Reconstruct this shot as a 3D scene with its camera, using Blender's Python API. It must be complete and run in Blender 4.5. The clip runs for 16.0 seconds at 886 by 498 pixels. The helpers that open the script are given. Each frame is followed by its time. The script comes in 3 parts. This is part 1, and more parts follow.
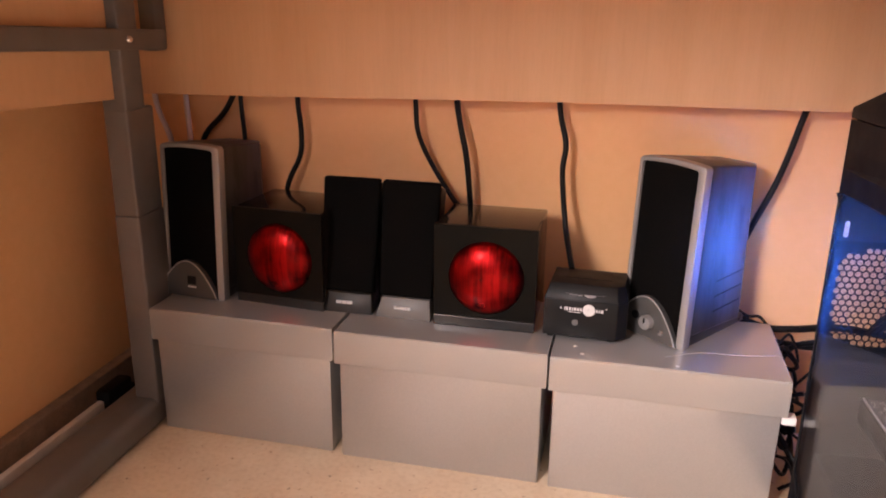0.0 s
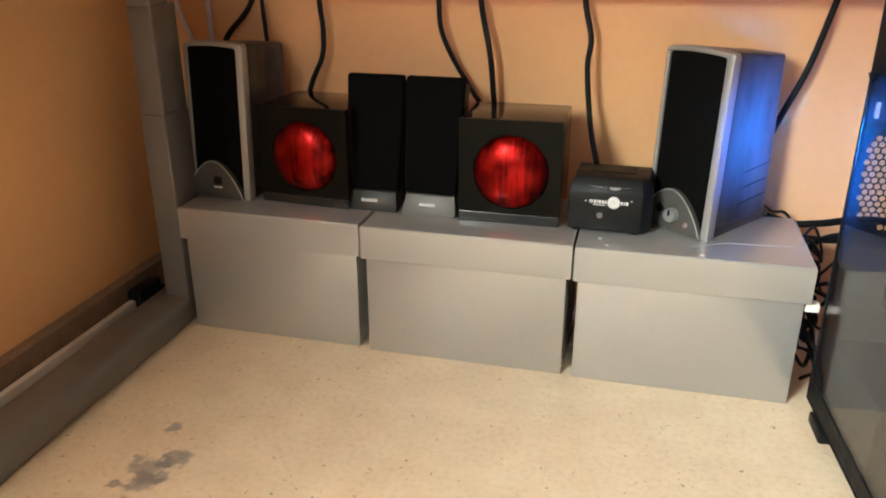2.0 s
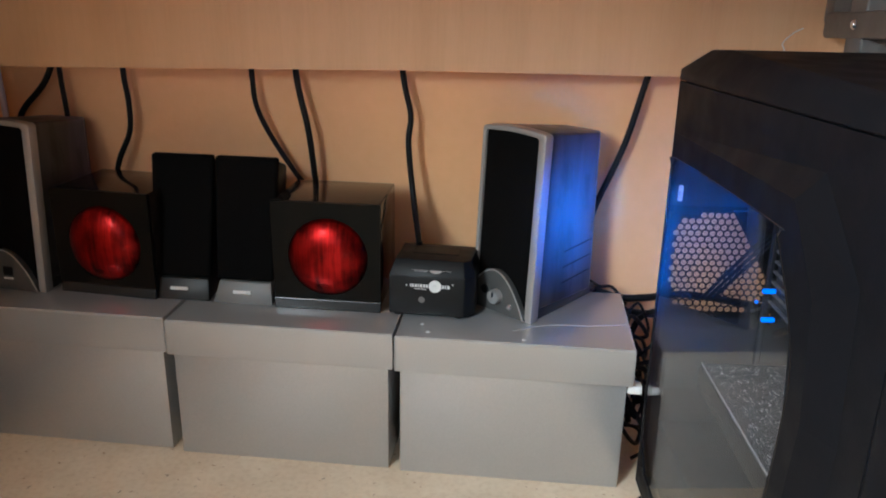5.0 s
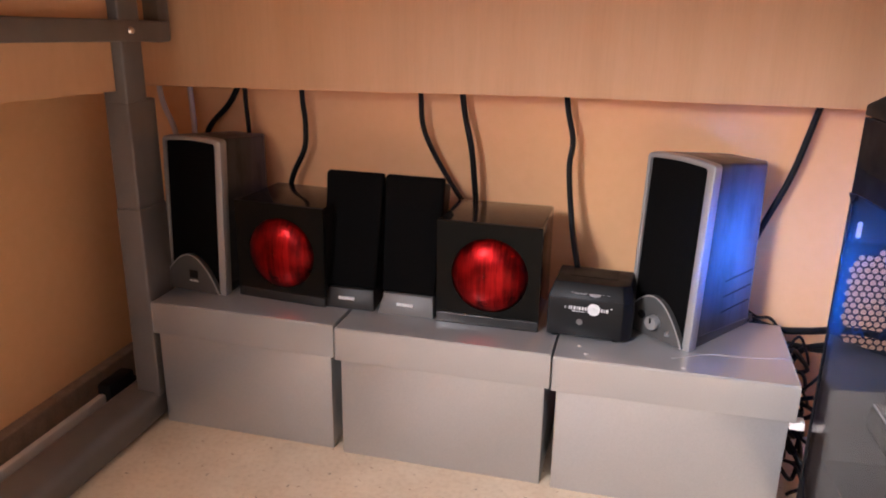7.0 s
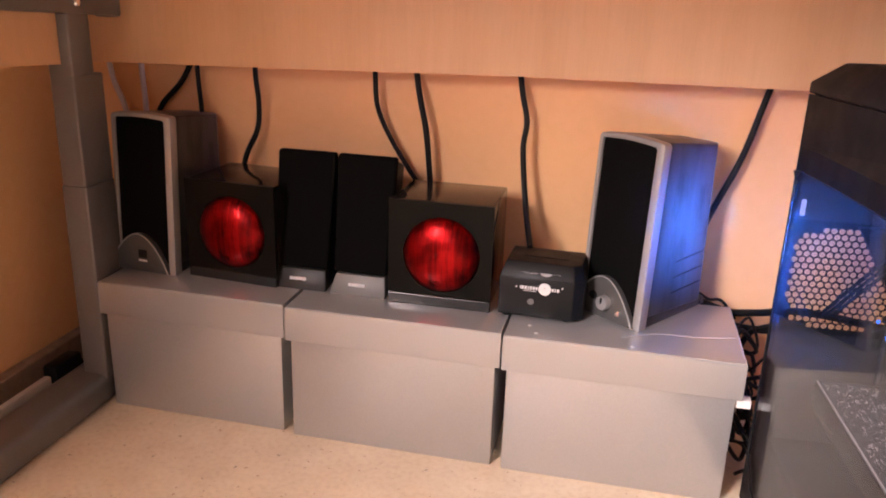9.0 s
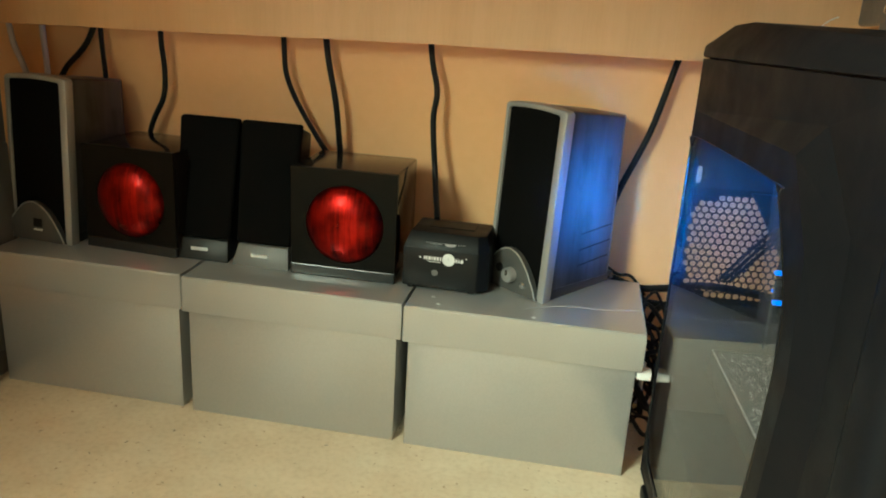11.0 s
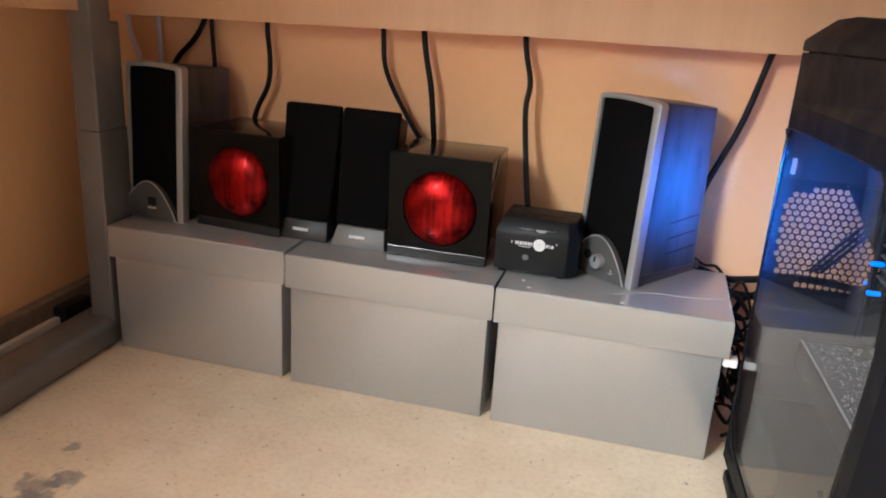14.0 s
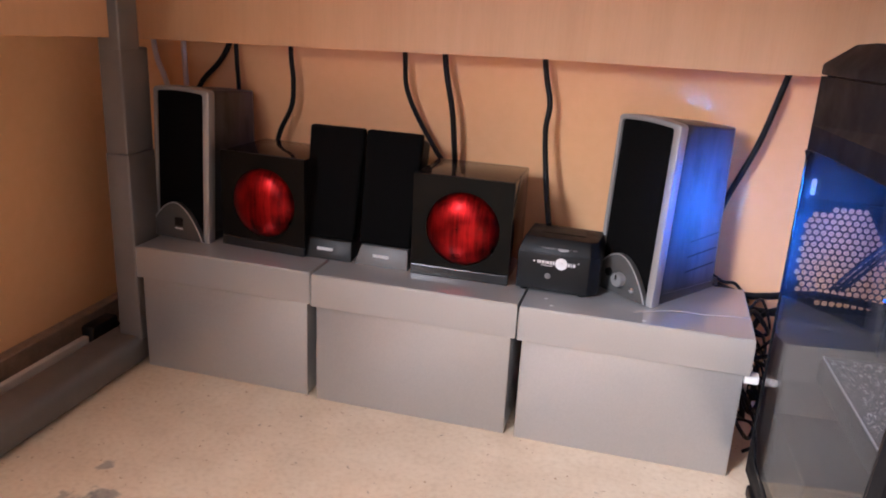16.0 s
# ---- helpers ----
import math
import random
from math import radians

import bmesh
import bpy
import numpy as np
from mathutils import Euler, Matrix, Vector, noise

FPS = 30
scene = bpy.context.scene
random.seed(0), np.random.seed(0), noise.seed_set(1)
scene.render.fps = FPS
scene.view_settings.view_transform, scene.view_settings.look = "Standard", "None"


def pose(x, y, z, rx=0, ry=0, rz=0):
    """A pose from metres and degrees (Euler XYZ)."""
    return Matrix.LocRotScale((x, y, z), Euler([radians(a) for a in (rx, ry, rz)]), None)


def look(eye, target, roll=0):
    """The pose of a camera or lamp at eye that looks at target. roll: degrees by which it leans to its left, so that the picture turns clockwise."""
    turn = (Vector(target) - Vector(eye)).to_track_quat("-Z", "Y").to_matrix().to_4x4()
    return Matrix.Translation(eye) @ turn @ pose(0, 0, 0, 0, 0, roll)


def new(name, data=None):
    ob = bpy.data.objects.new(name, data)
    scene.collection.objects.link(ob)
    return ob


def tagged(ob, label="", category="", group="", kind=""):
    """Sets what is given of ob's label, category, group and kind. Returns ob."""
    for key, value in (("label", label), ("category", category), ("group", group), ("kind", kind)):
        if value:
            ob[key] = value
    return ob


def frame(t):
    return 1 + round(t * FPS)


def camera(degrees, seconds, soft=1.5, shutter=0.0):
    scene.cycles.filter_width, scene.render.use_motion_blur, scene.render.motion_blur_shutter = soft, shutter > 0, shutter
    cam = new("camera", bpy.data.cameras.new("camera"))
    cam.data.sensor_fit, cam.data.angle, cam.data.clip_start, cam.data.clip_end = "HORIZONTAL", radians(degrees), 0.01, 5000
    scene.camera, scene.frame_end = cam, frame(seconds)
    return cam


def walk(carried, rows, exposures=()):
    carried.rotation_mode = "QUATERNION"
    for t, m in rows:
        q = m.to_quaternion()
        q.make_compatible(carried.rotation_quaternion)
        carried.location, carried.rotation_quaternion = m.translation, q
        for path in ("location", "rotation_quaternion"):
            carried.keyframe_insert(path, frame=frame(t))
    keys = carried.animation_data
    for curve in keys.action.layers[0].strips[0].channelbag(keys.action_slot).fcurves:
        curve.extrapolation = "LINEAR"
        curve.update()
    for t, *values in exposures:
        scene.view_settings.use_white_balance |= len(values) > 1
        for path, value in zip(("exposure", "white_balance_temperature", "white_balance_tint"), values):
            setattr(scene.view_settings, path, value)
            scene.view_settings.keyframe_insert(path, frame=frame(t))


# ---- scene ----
cam = camera(58.0, 16.0, 1.95)
PATH = [
    (0, (0.001, -0.005, 0.629), (-0.425, 1.85, 0.013), 0.7),
    (0.5, (-0.015, -0.016, 0.631), (-0.492, 1.812, -0.026), -0.2),
    (1, (-0.027, -0.028, 0.612), (-0.511, 1.775, -0.104), -0.1),
    (1.5, (-0.02, -0.034, 0.595), (-0.505, 1.755, -0.156), -0.8),
    (2, (-0.005, -0.035, 0.572), (-0.455, 1.762, -0.181), -0.0),
    (2.5, (0.037, -0.02, 0.549), (-0.363, 1.776, -0.235), 0.4),
    (3, (0.063, -0.005, 0.562), (-0.312, 1.812, -0.185), 0.9),
    (3.2, (0.077, 0.0, 0.558), (-0.247, 1.834, -0.171), 1.3),
    (5.3, (0.074, 0.057, 0.608), (-0.118, 1.944, -0.028), 1.1),
    (5.5, (0.082, 0.058, 0.61), (-0.141, 1.944, -0.018), 0.6),
    (6, (0.053, 0.046, 0.635), (-0.301, 1.904, -0.014), 0.3),
    (6.5, (0.027, 0.028, 0.63), (-0.386, 1.877, -0.01), 0.4),
    (7, (0.014, 0.016, 0.629), (-0.45, 1.856, -0.005), 0.9),
    (7.5, (0.006, 0.013, 0.628), (-0.462, 1.854, 0.001), 1.2),
    (8, (-0.011, 0.005, 0.64), (-0.543, 1.818, -0.016), 0.6),
    (8.5, (-0.002, 0.005, 0.623), (-0.535, 1.819, -0.03), 0.6),
    (9, (0.043, 0.021, 0.601), (-0.357, 1.876, -0.03), 1.9),
    (9.2, (0.063, 0.022, 0.598), (-0.288, 1.883, -0.043), 1.4),
    (11.3, (0.119, 0.045, 0.555), (-0.188, 1.922, -0.062), 3.5),
    (11.5, (0.121, 0.044, 0.56), (-0.187, 1.919, -0.063), 3.0),
    (12, (0.094, 0.012, 0.562), (-0.316, 1.873, -0.043), 3.1),
    (12.5, (0.074, -0.007, 0.571), (-0.403, 1.836, -0.041), 3.3),
    (13, (0.079, -0.004, 0.571), (-0.39, 1.843, -0.039), 3.6),
    (13.5, (0.082, -0.002, 0.563), (-0.381, 1.839, -0.066), 3.9),
    (14, (0.086, -0.007, 0.557), (-0.368, 1.831, -0.087), 3.5),
    (14.5, (0.073, -0.016, 0.565), (-0.42, 1.809, -0.089), 2.7),
    (15, (0.067, -0.026, 0.572), (-0.419, 1.805, -0.067), 2.4),
    (15.5, (0.068, -0.031, 0.568), (-0.407, 1.81, -0.053), 3.0),
    (16, (0.067, -0.027, 0.573), (-0.406, 1.815, -0.047), 3.0),
]
# the clip's camera drifts in exposure and tint with the changing coloured light
EXPOSURES = [(0, -0.44, 6730, 23), (1.0, -0.24, 6640, 13), (1.5, -0.19, 6290, 0), (2.0, -0.27, 6000, -9), (2.5, -0.39, 5920, -21), (3.2, -0.55, 6000, -34), (5.3, -0.86, 5150, -1), (6.5, -0.58, 5420, 8), (7.5, -0.27, 6110, 19), (8.5, -0.19, 6550, 24), (9.2, -0.24, 6550, 24), (11.3, -0.63, 6260, -36), (12.5, -0.53, 6090, -31), (13.5, -0.48, 5690, -7), (14.5, -0.44, 5330, 1), (15, -0.48, 5240, 8), (16, -0.44, 5460, 13)]
walk(cam, [(t, look(eye, target, roll)) for t, eye, target, roll in PATH], EXPOSURES)

# ---- lights ----
# RGB lighting of the computer and behind the desk, as it stands most of the time
GLOW = (0.02, 0.20, 1.0)
world = bpy.data.worlds.new("sky")
scene.world = world
world.use_nodes = True
wn = world.node_tree.nodes
sky = wn.new("ShaderNodeTexSky")
sky.sky_type, sky.sun_disc = "NISHITA", False
sky.sun_elevation, sky.sun_rotation = radians(35), radians(160)
wn["Background"].inputs["Strength"].default_value = 0.10
world.node_tree.links.new(sky.outputs[0], wn["Background"].inputs["Color"])


def area_lamp(name, eye, target, sx, sy, watts, colour, spread=180):
    data = bpy.data.lights.new(name, "AREA")
    data.shape, data.size, data.size_y, data.energy, data.color, data.spread = "RECTANGLE", sx, sy, watts, colour, radians(spread)
    ob = new(name, data)
    ob.matrix_world = look(eye, target)
    return ob


# daylight in the window opening of the wall beside the desk, behind the camera
area_lamp("window_daylight", (-1.01, -0.82, 1.34), (0.5, -0.50, 1.06), 1.3, 1.05, 325, (1.0, 0.95, 0.92), 158)
# added frontal fill from an unseen opening across the room
area_lamp("far_fill_light", (0.0, -3.93, 1.4), (0.0, 0.0, 1.2), 1.5, 1.1, 11, (1.0, 0.95, 0.92))
# light strip on the back of the desk panel, and the strip inside the computer
area_lamp("strip_glow", (0.0, 1.118, 0.62), (0.0, 1.14, 0.3), 1.1, 0.01, 0.5, (0.66, 0.42, 1.0))
area_lamp("case_glow", (0.268, 0.72, 0.310), (0.152, 1.03, 0.318), 0.05, 0.12, 1.9, GLOW, 24)
# unseen lamp added outside the rear vent to tint the wall and cable tangle
area_lamp("vent_glow", (0.29, 0.935, 0.30), (0.20, 1.15, 0.27), 0.08, 0.08, 0.20, GLOW, 150)
area_lamp("rear_glow", (0.31, 0.76, 0.47), (0.30, 0.915, 0.34), 0.10, 0.03, 0.015, GLOW, 110)


# ---- materials ----
def shader(name, base, rough=0.5, metal=0.0, spec=0.5):
    m = bpy.data.materials.new(name)
    m.use_nodes = True
    b = m.node_tree.nodes["Principled BSDF"]
    b.inputs["Base Color"].default_value = (*base, 1)
    b.inputs["Roughness"].default_value = rough
    b.inputs["Metallic"].default_value = metal
    b.inputs["Specular IOR Level"].default_value = spec
    return m, m.node_tree.nodes, m.node_tree.links, b


def texture(n, l, scale, detail=4, stretch=(1, 1, 1), rough=0.55):
    c = n.new("ShaderNodeTexCoord")
    mp = n.new("ShaderNodeMapping")
    mp.inputs["Scale"].default_value = stretch
    t = n.new("ShaderNodeTexNoise")
    t.inputs["Scale"].default_value, t.inputs["Detail"].default_value, t.inputs["Roughness"].default_value = scale, detail, rough
    l.new(c.outputs["Object"], mp.inputs[0])
    l.new(mp.outputs[0], t.inputs["Vector"])
    return t.outputs["Fac"]


def ramp(n, l, fac, stops):
    r = n.new("ShaderNodeValToRGB")
    el = r.color_ramp.elements
    while len(el) < len(stops):
        el.new(0.5)
    for e, (p, c) in zip(el, stops):
        e.position, e.color = p, (*c, 1)
    l.new(fac, r.inputs[0])
    return r.outputs[0]


def mix(n, l, fac, a, b, mode="MIX"):
    m = n.new("ShaderNodeMix")
    m.data_type, m.blend_type = "RGBA", mode
    for sock, v in ((m.inputs[0], fac), (m.inputs[6], a), (m.inputs[7], b)):
        if isinstance(v, (int, float)):
            sock.default_value = v
        elif isinstance(v, tuple):
            sock.default_value = (*v, 1)
        else:
            l.new(v, sock)
    return m.outputs[2]


def relief(n, l, b, fac, strength, depth):
    u = n.new("ShaderNodeBump")
    u.inputs["Strength"].default_value, u.inputs["Distance"].default_value = strength, depth
    l.new(fac, u.inputs["Height"])
    l.new(u.outputs[0], b.inputs["Normal"])


def worn(name, base, rough=0.5, metal=0.0, spec=0.5, vary=0.12, scale=9.0, grain=400.0, bump=0.15, depth=0.0004):
    """A surface with soft blotches, fine grain and uneven gloss."""
    m, n, l, b = shader(name, base, rough, metal, spec)
    big, fine = texture(n, l, scale, 5), texture(n, l, grain, 2)
    lo, hi = tuple(c * (1 - vary) for c in base), tuple(min(1, c * (1 + vary)) for c in base)
    col = ramp(n, l, big, [(0.3, lo), (0.7, hi)])
    col = mix(n, l, 0.25 * min(1, vary * 5), col, ramp(n, l, fine, [(0.3, lo), (0.7, hi)]))
    l.new(col, b.inputs["Base Color"])
    l.new(ramp(n, l, texture(n, l, scale * 2.3, 4), [(0.3, (rough * 0.85,) * 3), (0.75, (min(1, rough * 1.2),) * 3)]), b.inputs["Roughness"])
    if bump:
        relief(n, l, b, fine, bump, depth)
    return m


def beech_material():
    m, n, l, b = shader("beech laminate", (0.62, 0.40, 0.22), 0.42)
    wide = texture(n, l, 3.0, 4, (3.4, 1, 0.22), 0.65)
    thin = texture(n, l, 26, 5, (4, 1, 0.12))
    fleck = texture(n, l, 90, 2, (5, 1, 0.35))
    col = ramp(n, l, wide, [(0.3, (0.60, 0.345, 0.18)), (0.55, (0.68, 0.41, 0.23)), (0.8, (0.62, 0.36, 0.19))])
    col = mix(n, l, 0.13, col, ramp(n, l, thin, [(0.35, (0.56, 0.33, 0.16)), (0.7, (0.70, 0.44, 0.26))]))
    col = mix(n, l, 0.05, col, ramp(n, l, fleck, [(0.45, (0.70, 0.46, 0.26)), (0.62, (0.42, 0.23, 0.11))]))
    l.new(col, b.inputs["Base Color"])
    relief(n, l, b, thin, 0.02, 0.0004)
    return m


def paint_material():
    m, n, l, b = shader("orange wall paint", (0.80, 0.50, 0.22), 0.75, spec=0.3)
    col = ramp(n, l, texture(n, l, 3, 5), [(0.3, (0.80, 0.455, 0.215)), (0.75, (0.84, 0.50, 0.25))])
    col = mix(n, l, 0.15, col, ramp(n, l, texture(n, l, 60, 4), [(0.35, (0.71, 0.38, 0.17)), (0.7, (0.86, 0.51, 0.27))]))
    l.new(col, b.inputs["Base Color"])
    relief(n, l, b, texture(n, l, 180, 4), 0.25, 0.0012)
    return m


def floor_material():
    m, n, l, b = shader("speckled linoleum", (0.70, 0.57, 0.41), 0.5)
    col = ramp(n, l, texture(n, l, 14, 6), [(0.3, (0.64, 0.51, 0.36)), (0.7, (0.76, 0.64, 0.48))])
    col = mix(n, l, 0.3, col, ramp(n, l, texture(n, l, 130, 4), [(0.32, (0.54, 0.41, 0.27)), (0.5, (0.72, 0.59, 0.43)), (0.75, (0.82, 0.72, 0.58))]))
    for scale, cut, tone in ((85, 0.10, (0.40, 0.25, 0.14)), (46, 0.055, (0.15, 0.10, 0.07))):
        c = n.new("ShaderNodeTexCoord")
        wob = n.new("ShaderNodeTexNoise")
        wob.inputs["Scale"].default_value = 120
        l.new(c.outputs["Object"], wob.inputs["Vector"])
        vec = mix(n, l, 0.012, c.outputs["Object"], wob.outputs["Color"], "ADD")
        v = n.new("ShaderNodeTexVoronoi")
        v.inputs["Scale"].default_value = scale
        l.new(vec, v.inputs["Vector"])
        dot = ramp(n, l, v.outputs["Distance"], [(cut, (1, 1, 1)), (cut + 0.06, (0, 0, 0))])
        few = n.new("ShaderNodeSeparateColor")
        l.new(v.outputs["Color"], few.inputs[0])
        some = ramp(n, l, few.outputs[0], [(0.62, (0, 0, 0)), (0.66, (0.8, 0.8, 0.8))])
        col = mix(n, l, mix(n, l, 1.0, dot, some, "MULTIPLY"), col, tone)
    # grey worn patches where the surface has come off
    geo = n.new("ShaderNodeNewGeometry")
    wob = texture(n, l, 55, 5)
    for px, py, size in ((-0.508, 0.608, 0.025), (-0.490, 0.628, 0.017), (-0.527, 0.685, 0.009), (-0.506, 0.586, 0.017), (-0.502, 0.545, 0.014), (-0.533, 0.575, 0.006)):
        d = n.new("ShaderNodeVectorMath")
        d.operation = "DISTANCE"
        l.new(geo.outputs["Position"], d.inputs[0])
        d.inputs[1].default_value = (px, py, 0)
        a = n.new("ShaderNodeMath")
        a.operation = "MULTIPLY_ADD"
        l.new(wob, a.inputs[0])
        a.inputs[1].default_value = -size * 3.2
        l.new(d.outputs["Value"], a.inputs[2])
        f = n.new("ShaderNodeMapRange")
        l.new(a.outputs[0], f.inputs["Value"])
        f.inputs["From Min"].default_value, f.inputs["From Max"].default_value = -size * 0.35, -size * 0.85
        f.inputs["To Min"].default_value, f.inputs["To Max"].default_value = 0.0, 0.62
        col = mix(n, l, f.outputs[0], col, (0.16, 0.155, 0.16))
    l.new(col, b.inputs["Base Color"])
    l.new(ramp(n, l, texture(n, l, 25, 4), [(0.3, (0.42,) * 3), (0.75, (0.62,) * 3)]), b.inputs["Roughness"])
    relief(n, l, b, texture(n, l, 160, 4), 0.12, 0.0006)
    return m


def cloth_material():
    m, n, l, b = shader("black speaker cloth", (0.003, 0.003, 0.003), 0.9, spec=0.04)
    w = texture(n, l, 900, 2)
    l.new(ramp(n, l, w, [(0.35, (0.002, 0.002, 0.002)), (0.7, (0.006, 0.0055, 0.0055))]), b.inputs["Base Color"])
    relief(n, l, b, w, 0.4, 0.0005)
    return m


def red_material():
    m, n, l, b = shader("red plastic with painted reflections", (0.55, 0.006, 0.008), 0.10, 0.9)
    # reflections on the dome are put into the colour as upright dark and bright streaks
    reflection_streak = texture(n, l, 150, 3, (1.0, 0.3, 0.05), 0.6)
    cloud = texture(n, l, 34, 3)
    col = ramp(n, l, reflection_streak, [(0.36, (0.03, 0.0, 0.0)), (0.50, (0.20, 0.002, 0.002)), (0.66, (0.50, 0.008, 0.008))])
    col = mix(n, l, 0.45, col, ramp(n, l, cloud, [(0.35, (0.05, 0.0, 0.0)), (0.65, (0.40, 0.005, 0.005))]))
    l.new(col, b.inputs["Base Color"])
    l.new(ramp(n, l, cloud, [(0.3, (0.26,) * 3), (0.7, (0.42,) * 3)]), b.inputs["Roughness"])
    b.inputs["Coat Weight"].default_value, b.inputs["Coat Roughness"].default_value = 0.04, 0.1
    relief(n, l, b, reflection_streak, 0.25, 0.0010)
    return m


def pane_material():
    m = bpy.data.materials.new("smoked acrylic")
    m.use_nodes = True
    n, l = m.node_tree.nodes, m.node_tree.links
    n.remove(n["Principled BSDF"])
    t, g, x, w = n.new("ShaderNodeBsdfTransparent"), n.new("ShaderNodeBsdfGlossy"), n.new("ShaderNodeMixShader"), n.new("ShaderNodeLayerWeight")
    t.inputs["Color"].default_value = (0.92, 0.93, 0.95, 1)
    g.inputs["Roughness"].default_value = 0.03
    w.inputs["Blend"].default_value = 0.5
    p, q = n.new("ShaderNodeMath"), n.new("ShaderNodeMath")
    p.operation, q.operation = "POWER", "MULTIPLY_ADD"
    p.inputs[1].default_value, q.inputs[1].default_value, q.inputs[2].default_value = 5.0, 0.85, 0.04
    l.new(w.outputs["Facing"], p.inputs[0])
    l.new(p.outputs[0], q.inputs[0])
    l.new(q.outputs[0], x.inputs[0])
    l.new(t.outputs[0], x.inputs[1])
    l.new(g.outputs[0], x.inputs[2])
    l.new(x.outputs[0], n["Material Output"].inputs["Surface"])
    return m


def glow_material(name, colour, strength):
    m, n, l, b = shader(name, colour, 0.4)
    b.inputs["Emission Color"].default_value = (*colour, 1)
    b.inputs["Emission Strength"].default_value = strength
    return m


def brushed_material():
    m, n, l, b = shader("grey brushed speaker side with painted reflections", (0.07, 0.07, 0.07), 0.36, 0.25, 0.4)
    # brushed finish; its streaky, blotchy reflections are put into the colour
    reflection_streak = texture(n, l, 26, 4, (1, 1, 0.13))
    reflection_blot = texture(n, l, 42, 4, (1, 1, 0.45))
    col = ramp(n, l, reflection_streak, [(0.36, (0.018, 0.018, 0.018)), (0.50, (0.048, 0.047, 0.047)), (0.66, (0.068, 0.067, 0.067))])
    col = mix(n, l, ramp(n, l, reflection_blot, [(0.50, (0, 0, 0)), (0.68, (0.65, 0.65, 0.65))]), col, (0.018, 0.018, 0.018))
    l.new(col, b.inputs["Base Color"])
    l.new(ramp(n, l, texture(n, l, 40, 3, (1, 1, 0.2)), [(0.3, (0.28,) * 3), (0.75, (0.46,) * 3)]), b.inputs["Roughness"])
    relief(n, l, b, reflection_streak, 0.12, 0.0008)
    return m


def card_material():
    m, n, l, b = shader("silver coated cardboard", (0.45, 0.445, 0.44), 0.32, 0.58)
    col = ramp(n, l, texture(n, l, 6, 5), [(0.3, (0.44, 0.436, 0.432)), (0.7, (0.48, 0.476, 0.472))])
    col = mix(n, l, 0.25, col, ramp(n, l, texture(n, l, 500, 2), [(0.3, (0.40, 0.396, 0.392)), (0.7, (0.52, 0.516, 0.512))]))
    l.new(col, b.inputs["Base Color"])
    l.new(ramp(n, l, texture(n, l, 12, 4), [(0.3, (0.28,) * 3), (0.75, (0.32,) * 3)]), b.inputs["Roughness"])
    relief(n, l, b, texture(n, l, 5, 2), 0.10, 0.003)
    return m


BEECH, PAINT, LINO, CLOTH, RED, PANE, CARD = beech_material(), paint_material(), floor_material(), cloth_material(), red_material(), pane_material(), card_material()
EDGE_CARD = worn("worn cardboard edge", (0.36, 0.35, 0.34), 0.7, vary=0.2, scale=60)
STEEL = worn("grey powder-coated steel", (0.155, 0.147, 0.142), 0.42, 0.25, vary=0.12, scale=14)
SKIRT = worn("brown stone skirting", (0.24, 0.17, 0.125), 0.6, vary=0.3, scale=40, grain=260)
SILVER = worn("silver painted plastic", (0.37, 0.365, 0.36), 0.40, 0.5, vary=0.06)
SIDE_GREY = brushed_material()
DARK = worn("dark brown-black lacquer", (0.012, 0.0095, 0.0085), 0.09, spec=0.4, vary=0.2, scale=12)
BLACK = worn("black plastic", (0.005, 0.005, 0.0055), 0.5, spec=0.25, vary=0.25, scale=20)
GLOSS = worn("black gloss plastic", (0.008, 0.008, 0.009), 0.2, vary=0.15, scale=20, bump=0.0)
CASE = worn("charcoal plastic shell", (0.006, 0.006, 0.0075), 0.48, spec=0.07, vary=0.15, scale=12, grain=700, bump=0.25)
INNER = worn("black painted sheet steel", (0.014, 0.014, 0.016), 0.5, vary=0.2, scale=15)
RUBBER = worn("black cable rubber", (0.005, 0.005, 0.0055), 0.5, spec=0.2, vary=0.2, scale=30)
WHITE = worn("white plastic", (0.75, 0.74, 0.72), 0.4, vary=0.05, scale=30)
PALE = worn("pale grey cable", (0.55, 0.52, 0.50), 0.5, vary=0.08, scale=30)
PRINT = worn("white print", (0.72, 0.72, 0.72), 0.6, vary=0.04, scale=60)
TRACE = worn("pale grey solder and print", (0.40, 0.40, 0.40), 0.5, vary=0.3, scale=80)
BOARD = worn("dark circuit board", (0.035, 0.036, 0.038), 0.4, vary=0.4, scale=60, grain=200)
REDTRIM = worn("red plastic trim", (0.6, 0.03, 0.03), 0.35, vary=0.1, scale=30)
LED = glow_material("lit coloured diode", GLOW, 2.2)
# for the unseen walls, kept dark so they bounce little light back
FAR = worn("dark brown unseen wall", (0.22, 0.125, 0.075), 0.8, vary=0.1, scale=3)
CEIL = worn("white ceiling paint", (0.55, 0.50, 0.44), 0.8, vary=0.04, scale=4)
CHROME = worn("chrome", (0.75, 0.75, 0.75), 0.18, 0.9, vary=0.05, bump=0.0)


# ---- mesh helpers ----
def mesh(name, bm, mat, smooth=False):
    bmesh.ops.recalc_face_normals(bm, faces=bm.faces)
    data = bpy.data.meshes.new(name)
    bm.to_mesh(data)
    bm.free()
    data.materials.append(mat)
    if smooth:
        for p in data.polygons:
            p.use_smooth = True
        data.set_sharp_from_angle(angle=radians(38))
    return new(name, data)


def part(name, bm, mat, parent=None, label="", smooth=False):
    ob = mesh(name, bm, mat, smooth)
    if parent:
        ob.parent = parent
    return tagged(ob, label)


